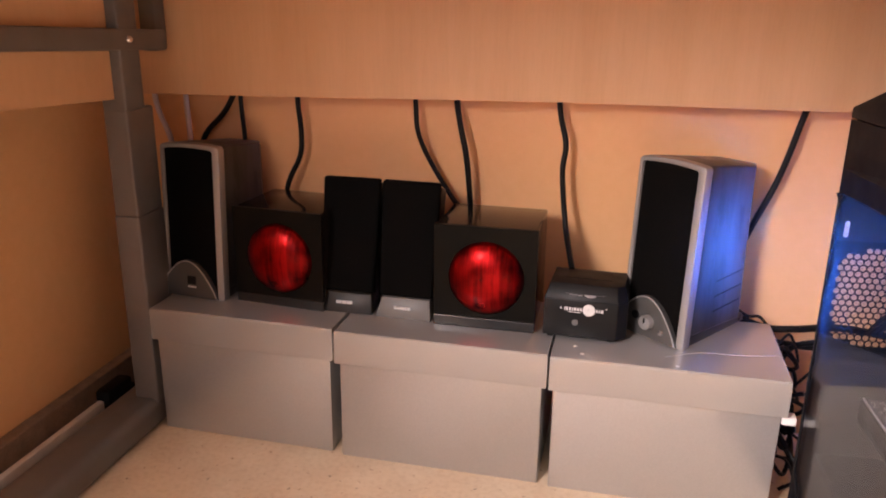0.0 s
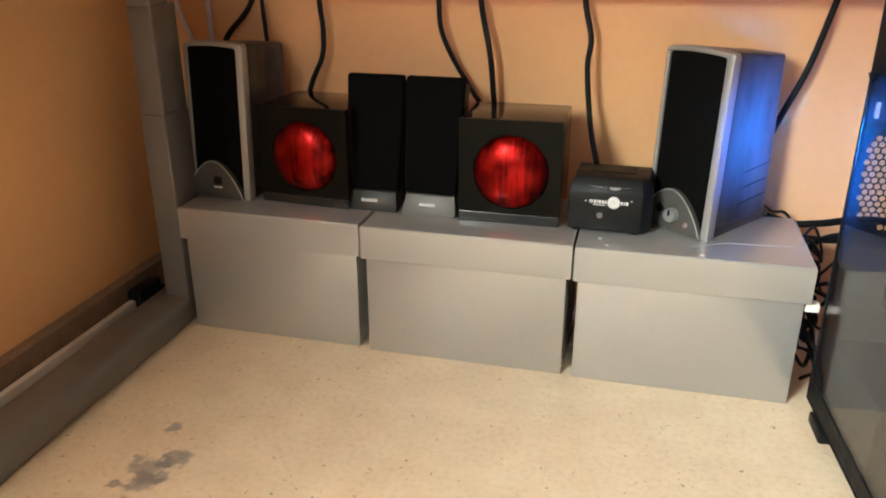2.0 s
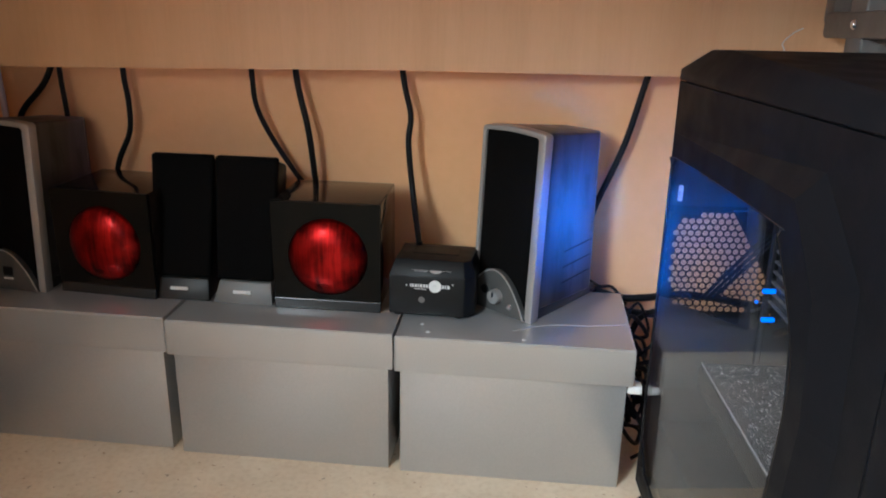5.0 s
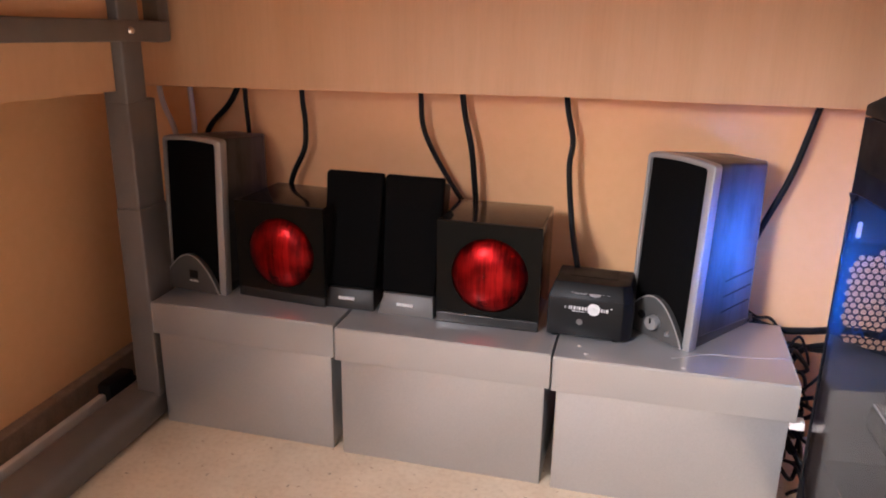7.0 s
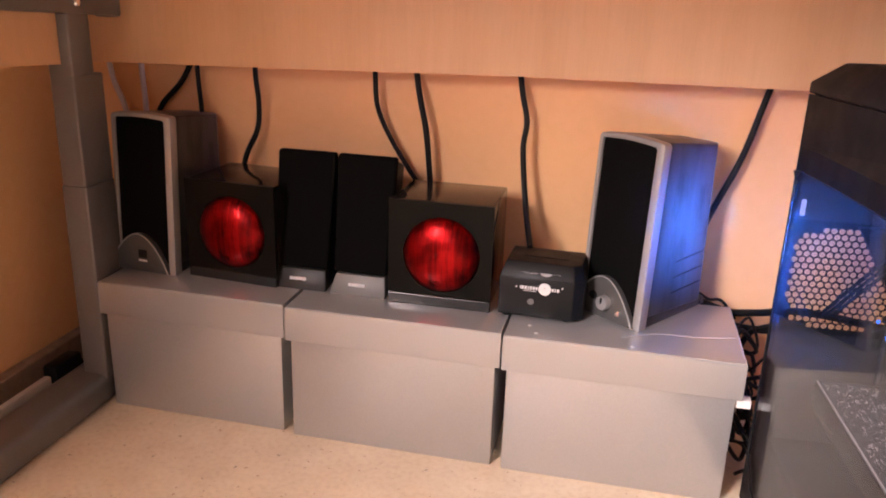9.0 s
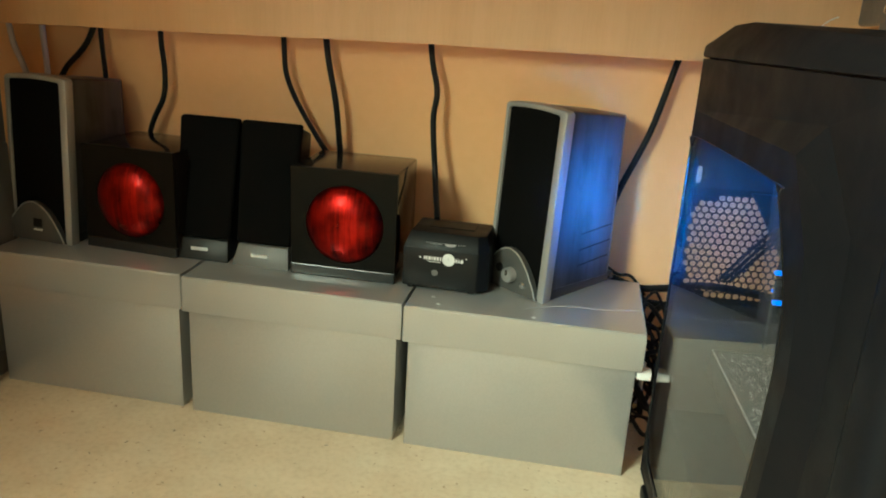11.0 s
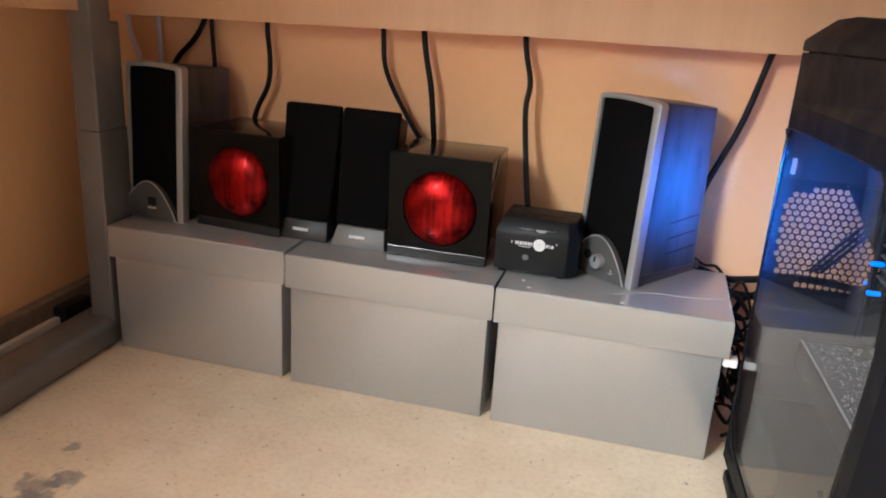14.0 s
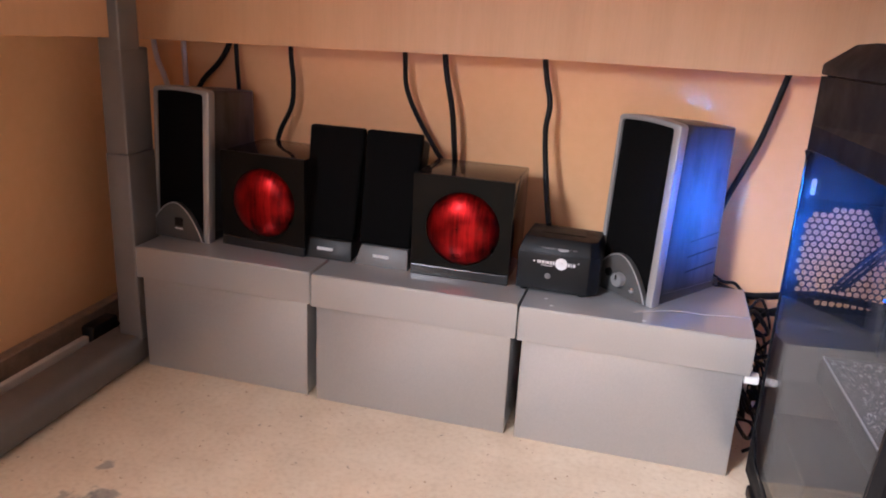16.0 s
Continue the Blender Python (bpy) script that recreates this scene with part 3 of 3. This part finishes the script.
subwoofer(pose(-0.468, 0.990, LID, 0, 0, -5), "dark cube subwoofer with a red dome, half hidden in shade")
subwoofer(pose(-0.169, 0.984, LID), "dark cube subwoofer with a shiny red dome with painted reflection streaks")


# ---- laser projector ----
def laser_projector(m):
    o = thing("laser_projector", m, "small black laser light projector with white print", "projector")
    w, d, h = 0.108, 0.078, 0.074
    base = [(-w / 2, 0, 0.004), (w / 2 - 0.012, 0, 0.004), (w / 2, 0.014, 0.004), (w / 2, d, 0.004), (-w / 2, d, 0.004)]
    mid = [(x, y, 0.056) for x, y, _ in base]
    bm = prism(base, mid, 0.002, 2)
    part("housing", bm, BLACK, o, smooth=True)
    part("cover", prism([(-w / 2, 0.0005, 0.0555), (w / 2 - 0.012, 0.0005, 0.0555), (w / 2, 0.014, 0.0555), (w / 2, d, 0.0555), (-w / 2, d, 0.0555)], [(-w / 2 + 0.006, 0.014, h), (w / 2 - 0.016, 0.014, h), (w / 2 - 0.006, 0.022, h), (w / 2 - 0.004, d - 0.002, h), (-w / 2 + 0.006, d - 0.002, h)], 0.0015, 2), BLACK, o, "satin sloping cover", True)
    part("socket_plate", box(-0.03, 0.035, h, 0.03, 0.066, h + 0.0012, 0.0005, 1), BLACK, o)
    for x, y in ((-w / 2 + 0.01, 0.01), (w / 2 - 0.02, 0.012), (-w / 2 + 0.01, d - 0.01), (w / 2 - 0.01, d - 0.01)):
        part("rubber_foot", lathe([(0.005, 0.0), (0.006, 0.004), (0.0, 0.0041)], pose(x, y, 0), 14), RUBBER, o)
    # white printed mark on the front: bars beside a round disc
    def mark(tr, ink, half):
        for x, wd in ((-0.0285, 0.0012), (-0.0262, 0.0020), (-0.0226, 0.0026), (-0.0186, 0.0014), (-0.0160, 0.0026), (-0.0120, 0.0024), (-0.0083, 0.0020), (0.0120, 0.0022), (0.0156, 0.0014), (0.0184, 0.0030)):
            bm = box(x, -0.0004, -half, x + wd, 0.0004, half)
            bm.transform(tr)
            part("print_bar", bm, ink, o)
        for x0, z0, x1, z1 in ((-0.024, -0.0046, -0.008, -0.0040), (-0.034, -0.001, -0.0325, 0.001), (0.0245, 0.003, 0.026, 0.0045)):
            bm = box(x0, -0.0004, z0, x1, 0.0004, z1)
            bm.transform(tr)
            part("print_bar", bm, ink, o)
        bm = lathe([(0.0080, -0.0004), (0.0080, 0.0004), (0.0018, 0.0004), (0.0018, -0.0004)], pose(0.003, 0, 0, 90, 0, 0), 24)
        box(-0.003, -0.0004, -0.0035, 0.008, 0.0004, 0.001, into=bm)
        bm.transform(tr)
        part("print_disc", bm, ink, o, "white printed disc")
    mark(pose(0.002, -0.0006, 0.044), PRINT, 0.0021)
    mark(pose(0.002, 0.0068, 0.0632, -46, 0, 0) @ Matrix.Diagonal((1, 1, 0.6, 1)), TRACE, 0.0021)
    part("indicator", lathe([(0.0042, 0.0), (0.004, 0.0012), (0.0, 0.0016)], pose(-0.012, 0.0005, 0.025, 90, 0, 0), 18), FOOT_GREY, o, "grey round sensor", True)
    return o


laser_projector(pose(-0.034, 0.976, LID, 0, 0, -2))


# ---- computer ----
tower = thing("computer_tower", pose(0.230, 0.92, 0, 0, 0, 4), "charcoal computer tower with a smoked side window and lit interior", "computer")


def L(w, u, z):
    return Vector((w, -u, z))


W, U = 0.205, 0.46
WIN = [(0.008, 0.415), (0.022, 0.427), (0.304, 0.443), (0.316, 0.436), (0.362, 0.382), (0.372, 0.322), (0.343, 0.118), (0.272, 0.054), (0.040, 0.050), (0.008, 0.080)]
INN = [(0.004, 0.452), (0.334, 0.468), (0.385, 0.415), (0.398, 0.335), (0.372, 0.098), (0.300, 0.034), (0.004, 0.034)]
OUTR = [(0.001, 0.472), (0.350, 0.490), (0.418, 0.436), (0.428, 0.336), (0.402, 0.088), (0.318, 0.022), (0.002, 0.022)]
EDGE = [(0.0, 0.504), (U, 0.526), (U, 0.016), (0.0, 0.016)]
bm = ring([L(0.0, u, z) for u, z in INN], [L(0.0, u, z) for u, z in WIN])


def side_w(u):
    return 0.001 + 0.010 * min(1.0, u / 0.30)


ring([L(side_w(u), u, z) for u, z in EDGE], [L(side_w(u), u, z) for u, z in OUTR], into=bm)
loops = (([L(0.0, *p) for p in INN], [L(side_w(p[0]), *p) for p in OUTR]), ([L(side_w(p[0]), *p) for p in EDGE], [L(side_w(p[0]) + 0.004, *p) for p in EDGE]), ([L(0.0, *p) for p in WIN], [L(0.004, *p) for p in WIN]))
for loop_a, loop_b in loops:
    a, b = [bm.verts.new(p) for p in loop_a], [bm.verts.new(p) for p in loop_b]
    for i in range(len(a)):
        j = (i + 1) % len(a)
        bm.faces.new((a[i], a[j], b[j], b[i]))
bmesh.ops.remove_doubles(bm, verts=bm.verts, dist=1e-5)
bmesh.ops.recalc_face_normals(bm, faces=bm.faces)
side = part("side_panel", bm, CASE, tower, "charcoal embossed side panel")
bm = bmesh.new()
prism([L(0.001, u, z) for u, z in WIN], [L(0.0035, u, z) for u, z in WIN], into=bm)
part("side_window", bm, PANE, side, "smoked acrylic window")
part("window_edge", tube([L(0.0005, *p) for p in WIN + WIN[:1]], 0.0011, 6, 3), GLOSS, side)

# top cover, front, bottom, far side
top_low = [(0.0, 0.5055), (U + 0.02, 0.5285), (U + 0.02, 0.545), (0.10, 0.5445), (0.042, 0.540), (0.0, 0.517)]
part("top_cover", prism([L((0.0, 0.009, 0.026, 0.020, 0.018, 0.0)[i], u, z) for i, (u, z) in enumerate(top_low)], [L(W if i < 2 or i == 5 else W - 0.014, u, z) for i, (u, z) in enumerate(top_low)], 0.002, 2), CASE, tower, "charcoal top cover", True)
part("front_bezel", box(0.006, -(U + 0.045), 0.012, W, -U - 0.001, 0.528, 0.012, 3), CASE, tower, "charcoal front bezel", True)
part("bottom", box(0.012, -U, 0.016, W, -0.001, 0.022), INNER, tower)
part("far_side", box(W - 0.004, -U, 0.022, W, -0.001, 0.508), INNER, tower)
part("inner_top", prism([L(0.016, 0.001, 0.498), L(0.016, U, 0.519), L(W - 0.005, U, 0.519), L(W - 0.005, 0.001, 0.498)], [L(0.016, 0.001, 0.5085), L(0.016, U, 0.530), L(W - 0.005, U, 0.530), L(W - 0.005, 0.001, 0.5085)]), INNER, tower)
part("tray", box(0.168, -U + 0.01, 0.03, 0.171, -0.004, 0.50), INNER, tower, "black motherboard tray")
for u0 in (0.03, 0.40):
    for w0 in (-0.002, W - 0.03):
        part("foot", box(w0, -u0 - 0.05, 0.0, w0 + 0.034, -u0, 0.0155, 0.003, 2), RUBBER, tower, smooth=True)

# rear plate with its round honeycomb vent
VW, VZ, VR = 0.070, 0.305, 0.058
bm = bmesh.new()
pitch = 0.0080
half = 0.063
cols, rows_n = int(2 * half / pitch), int(2 * half / (pitch * 0.866))
for i in range(rows_n + 1):
    for j in range(cols + 1):
        cw = VW - half + j * pitch + (pitch / 2 if i % 2 else 0)
        cz = VZ - half + i * pitch * 0.866
        rr = pitch / math.sqrt(3) * 1.002
        hexa = [(cw + rr * math.sin(math.pi / 3 * k), cz + rr * math.cos(math.pi / 3 * k)) for k in range(6)]
        du, dz = abs(cw - VW), abs(cz - VZ)
        dist = (du ** 3.4 + dz ** 3.4) ** (1 / 3.4)
        if dist < VR or (0.041 < du < 0.0495 and 0.043 < dz < 0.0505):
            hole = [(cw + rr * 0.70 * math.sin(math.pi / 6 + math.pi / 6 * k), cz + rr * 0.70 * math.cos(math.pi / 6 + math.pi / 6 * k)) for k in range(12)]
            o_v = [bm.verts.new(L(p, 0.0015, q)) for p, q in hexa]
            h_v = [bm.verts.new(L(p, 0.0015, q)) for p, q in hole]
            for k in range(6):
                bm.faces.new((o_v[(k + 1) % 6], o_v[k], h_v[(2 * k - 1) % 12], h_v[2 * k]))
                bm.faces.new((o_v[(k + 1) % 6], h_v[2 * k], h_v[2 * k + 1]))
        else:
            bm.faces.new([bm.verts.new(L(p, 0.0015, q)) for p, q in hexa])
part("rear_vent", bm, BLACK, tower, "black honeycomb vent plate")
bm = bmesh.new()
box(0.0015, -0.001, 0.03, VW - half, 0.0, 0.46, into=bm)
box(VW + half, -0.001, 0.016, W, 0.0, 0.508, into=bm)
box(VW - half, -0.001, 0.016, VW + half, 0.0, VZ - half, into=bm)
box(VW - half, -0.001, VZ + half - 0.004, VW + half, 0.0, 0.508, into=bm)
part("rear_plate", bm, INNER, tower)
for k, (w0, z0, z1) in enumerate(((0.012, 0.375, 0.393),)):
    part("rear_slot", box(w0, -0.0030, z0, w0 + 0.005, -0.0022, z1, 0.001, 1), PRINT, tower)

part("fan_housing", prism(*[[L(w, u, z) for w, z in ((0.064, 0.374), (0.150, 0.374), (0.150, 0.272), (0.114, 0.292))] for u in (0.028, 0.034)], 0.001, 1), BLACK, tower, "black fan housing before the vent")

# three tubes crossing before the vent, shaped after the wall cable's reflection; then leads
for k in range(3):
    part("lead", tube([L(0.045 + 0.006 * k, 0.03, 0.275), L(0.070 + 0.007 * k, 0.04, 0.315), L(0.098 + 0.007 * k, 0.05, 0.352), L(0.135 + 0.005 * k, 0.07, 0.385)], 0.0022, 8, 6), RUBBER, tower, smooth=True)
for k, (u0, z0, w1, z1) in enumerate(((0.035, 0.262, 0.150, 0.285), (0.050, 0.254, 0.150, 0.262), (0.040, 0.272, 0.152, 0.318), (0.062, 0.246, 0.148, 0.240), (0.030, 0.281, 0.150, 0.345))):
    part("lead", tube([L(0.098 + 0.006 * k, u0, z0), L(0.116 + 0.004 * k, u0 + 0.012, z0 + 0.012), L(0.134, u0 + 0.028, (z0 + z1) / 2 + 0.006), L(w1, u0 + 0.05, z1)], 0.0040 + 0.0006 * (k % 3), 8, 6), RUBBER, tower, smooth=True)
for w0, u0, z0 in ((0.108, 0.012, 0.262), (0.117, 0.014, 0.300), (0.124, 0.013, 0.276), (0.131, 0.016, 0.258), (0.128, 0.015, 0.330)):
    part("diode", box(w0, -u0 - 0.002, z0, w0 + 0.004, -u0, z0 + 0.004, 0.0008, 1), LED, tower, "lit diode")
part("support_bar", box(0.078, -0.115, 0.235, 0.083, -0.108, 0.445, 0.001, 1), INNER, tower, "grey upright bar")

# inside: main board, graphics card, cooler, drives
board = part("main_board", box(0.158, -0.26, 0.14, 0.162, -0.012, 0.46), BOARD, tower, "dark main board")
for k in range(4):
    part("memory_stick", box(0.125, -0.205 - k * 0.011, 0.30, 0.157, -0.201 - k * 0.011, 0.435, 0.0008, 1), GLOSS, board)
cooler = part("cpu_cooler", box(0.085, -0.185, 0.30, 0.157, -0.115, 0.40, 0.003, 2), INNER, tower, "black tower cooler")
for k in range(9):
    part("fin", box(0.082, -0.187, 0.305 + k * 0.0105, 0.086, -0.113, 0.3065 + k * 0.0105), STEEL, cooler)
for w0, u0, z0 in ((0.071, 0.122, 0.318), (0.074, 0.122, 0.288), (0.120, 0.236, 0.360)):
    part("diode", box(w0, -u0 - 0.004, z0, w0 + 0.013, -u0, z0 + 0.0045, 0.001, 1), LED, cooler, "lit diode")
card = part("graphics_card", box(0.050, -0.265, 0.196, 0.157, -0.040, 0.199), BOARD, tower, "graphics card with a bare circuit board")
part("shroud", box(0.050, -0.262, 0.165, 0.155, -0.030, 0.194, 0.004, 2), BLACK, card, "black fan shroud", True)
part("board_edge", box(0.0495, -0.266, 0.1985, 0.0508, -0.040, 0.1998), TRACE, card, "pale printed line")
bm = bmesh.new()
rnd = random.Random(7)
for k in range(760):
    w0, u0 = rnd.uniform(0.054, 0.152), rnd.uniform(0.046, 0.258)
    a1, b1 = rnd.choice(((0.0022, 0.0004), (0.0004, 0.003), (0.0009, 0.0009), (0.0006, 0.0006), (0.0004, 0.006), (0.0012, 0.0005)))
    box(w0, -u0 - b1, 0.199, w0 + a1, -u0, 0.1993 + rnd.random() * 0.0008, into=bm)
part("solder_marks", bm, TRACE, card, "pale solder joints and print")
arc_pts = [L(0.033, 0.268 + 0.034 * math.cos(a_ / 10 * math.pi + 1.75), 0.092 + 0.034 * math.sin(a_ / 10 * math.pi + 1.75)) for a_ in range(8)]
part("red_ring", tube(arc_pts, 0.005, 8, 4), REDTRIM, tower, "red curved trim", True)
part("power_supply", box(0.02, -0.165, 0.024, 0.155, -0.006, 0.105, 0.002, 2), INNER, tower, "black power supply")
for k in range(4):
    part("inner_cable", tube([L(0.06 + 0.02 * k, 0.17, 0.09), L(0.05 + 0.015 * k, 0.24 + 0.02 * k, 0.11), L(0.09, 0.30, 0.17 + 0.03 * k), L(0.15, 0.29, 0.28 + 0.02 * k)], 0.0028, 8, 6), RUBBER, tower, smooth=True)


# ---- cables ----
def cable(points, radius, mat, label):
    c = sum((Vector(p) for p in points), Vector()) / len(points)
    bm = tube(points, radius, 10, 8)
    bmesh.ops.translate(bm, verts=bm.verts, vec=-c)
    ob = mesh("cable", bm, mat, True)
    ob.location = c
    return tagged(ob, label, "cable", "cables behind the desk")


HANG = "black cable hanging down behind the desk panel"
YC = 1.13
cable([(-0.735, YC, 0.60), (-0.727, YC, 0.46), (-0.705, YC, 0.39), (-0.69, YC, 0.25)], 0.0042, PALE, "pale grey cable hanging in the corner behind the desk")
cable([(-0.678, YC, 0.60), (-0.674, YC, 0.464), (-0.672, YC, 0.40), (-0.67, YC, 0.25)], 0.0042, PALE, "pale grey cable hanging behind a speaker")
cable([(-0.545, YC, 0.60), (-0.597, YC, 0.465), (-0.648, YC, 0.404), (-0.665, YC - 0.004, 0.33)], 0.0044, RUBBER, HANG)
cable([(-0.583, YC, 0.60), (-0.581, YC, 0.466), (-0.578, YC, 0.404), (-0.575, YC, 0.30)], 0.0036, RUBBER, HANG)
cable([(-0.470, YC, 0.60), (-0.487, YC, 0.485), (-0.483, YC - 0.002, 0.425), (-0.486, YC - 0.003, 0.385), (-0.507, YC - 0.004, 0.340), (-0.525, YC - 0.002, 0.27)], 0.0040, RUBBER, HANG)
cable([(-0.305, YC, 0.60), (-0.303, YC, 0.474), (-0.294, YC, 0.414), (-0.247, YC, 0.335), (-0.21, YC - 0.01, 0.30)], 0.0037, RUBBER, HANG)
cable([(-0.250, YC, 0.60), (-0.241, YC, 0.474), (-0.225, YC - 0.008, 0.402), (-0.219, YC - 0.006, 0.345), (-0.212, YC - 0.004, 0.27)], 0.0043, RUBBER, HANG)
cable([(-0.105, YC, 0.60), (-0.094, YC, 0.478), (-0.082, YC - 0.008, 0.425), (-0.084, YC - 0.014, 0.385), (-0.074, 1.10, 0.31), (-0.058, 1.043, 0.268)], 0.0040, RUBBER, "black power cable going into the laser projector")
cable([(0.255, YC, 0.60), (0.226, YC, 0.478), (0.205, YC, 0.391), (0.172, YC, 0.30), (0.165, YC - 0.004, 0.24)], 0.0044, RUBBER, HANG)
# tangle between the boxes and the computer
rnd = random.Random(3)
cable([(0.17, 1.125, 0.19), (0.215, 1.12, 0.178), (0.25, 1.10, 0.188), (0.30, 1.05, 0.215), (0.38, 0.95, 0.24)], 0.0050, RUBBER, "thick black cable running behind the computer")
cable([(0.17, 1.13, 0.165), (0.225, 1.115, 0.160), (0.265, 1.08, 0.172), (0.32, 1.02, 0.20), (0.39, 0.95, 0.22)], 0.0050, RUBBER, "thick black cable running behind the computer")
for k in range(13):
    z0 = 0.014 + 0.013 * k
    pts = []
    for j in range(6):
        pts.append((0.232 + 0.022 * math.sin(1.7 * j + k) + rnd.uniform(-0.006, 0.006), 1.12 - 0.028 * j + rnd.uniform(-0.01, 0.01), max(0.006, z0 + 0.03 * math.sin(2.1 * j + 1.3 * k))))
    cable([(x, max(y, 0.965), z) for x, y, z in pts], 0.0019 + 0.0005 * (k % 3), RUBBER, "tangled thin cable between box and computer")
# pale channel between the desk foot and the wall, with a black plug at its end
duct = mesh("cable_channel", box(-0.0055, -0.31, 0.0, 0.0055, 0.31, 0.043, 0.003, 2), PALE, True)
duct.location = (-0.729, 0.605, 0)
tagged(duct, "pale grey plastic cable channel beside the desk foot", "cable channel")
plug = thing("cable_plug", pose(-0.729, 0.943, 0.0), "black plug at the end of the pale channel", "plug")
part("grip", box(-0.012, -0.026, 0.0, 0.012, 0.034, 0.056, 0.005, 2), BLACK, plug, smooth=True)
part("strain_relief", lathe([(0.0065, 0.0), (0.0045, 0.016), (0.0, 0.0161)], pose(0, 0.034, 0.03, -90, 0, 0), 14), BLACK, plug)
tap = thing("cable_connector", pose(0.2195, 0.933, 0.1365), "white plastic connector poking out between box and computer", "connector")
part("shell", box(-0.0085, -0.008, -0.0055, 0.009, 0.008, 0.0055, 0.002, 2), WHITE, tap, smooth=True)
part("strain_relief", box(-0.003, 0.0082, -0.003, 0.003, 0.016, 0.003, 0.0006, 1), WHITE, tap)
cable([(0.2195, 0.950, 0.1365), (0.224, 0.975, 0.13), (0.228, 1.02, 0.09), (0.235, 1.07, 0.03), (0.235, 1.11, 0.006)], 0.0026, WHITE, "white lead of the connector")
thread = mesh("thread", tube([(0.372, PAN - 0.002, 0.512), (0.377, PAN - 0.0025, 0.525), (0.374, PAN - 0.002, 0.534), (0.384, PAN - 0.003, 0.546), (0.395, PAN - 0.002, 0.552)], 0.0007, 6, 6), PRINT, True)
tagged(thread, "loose pale thread stuck to the desk panel", "thread")
cable([(0.36, 0.965, 0.20), (0.30, 1.04, 0.195), (0.255, 1.085, 0.172), (0.236, 1.095, 0.140), (0.232, 1.08, 0.09), (0.236, 1.05, 0.02)], 0.0042, RUBBER, "black cable looping down behind the computer")
cable([(0.150, 1.102, 0.222), (0.172, 1.108, 0.206), (0.188, 1.112, 0.196), (0.206, 1.120, 0.1925), (0.228, 1.128, 0.165)], 0.0022, RUBBER, "thin black lead from the speaker over the box edge")
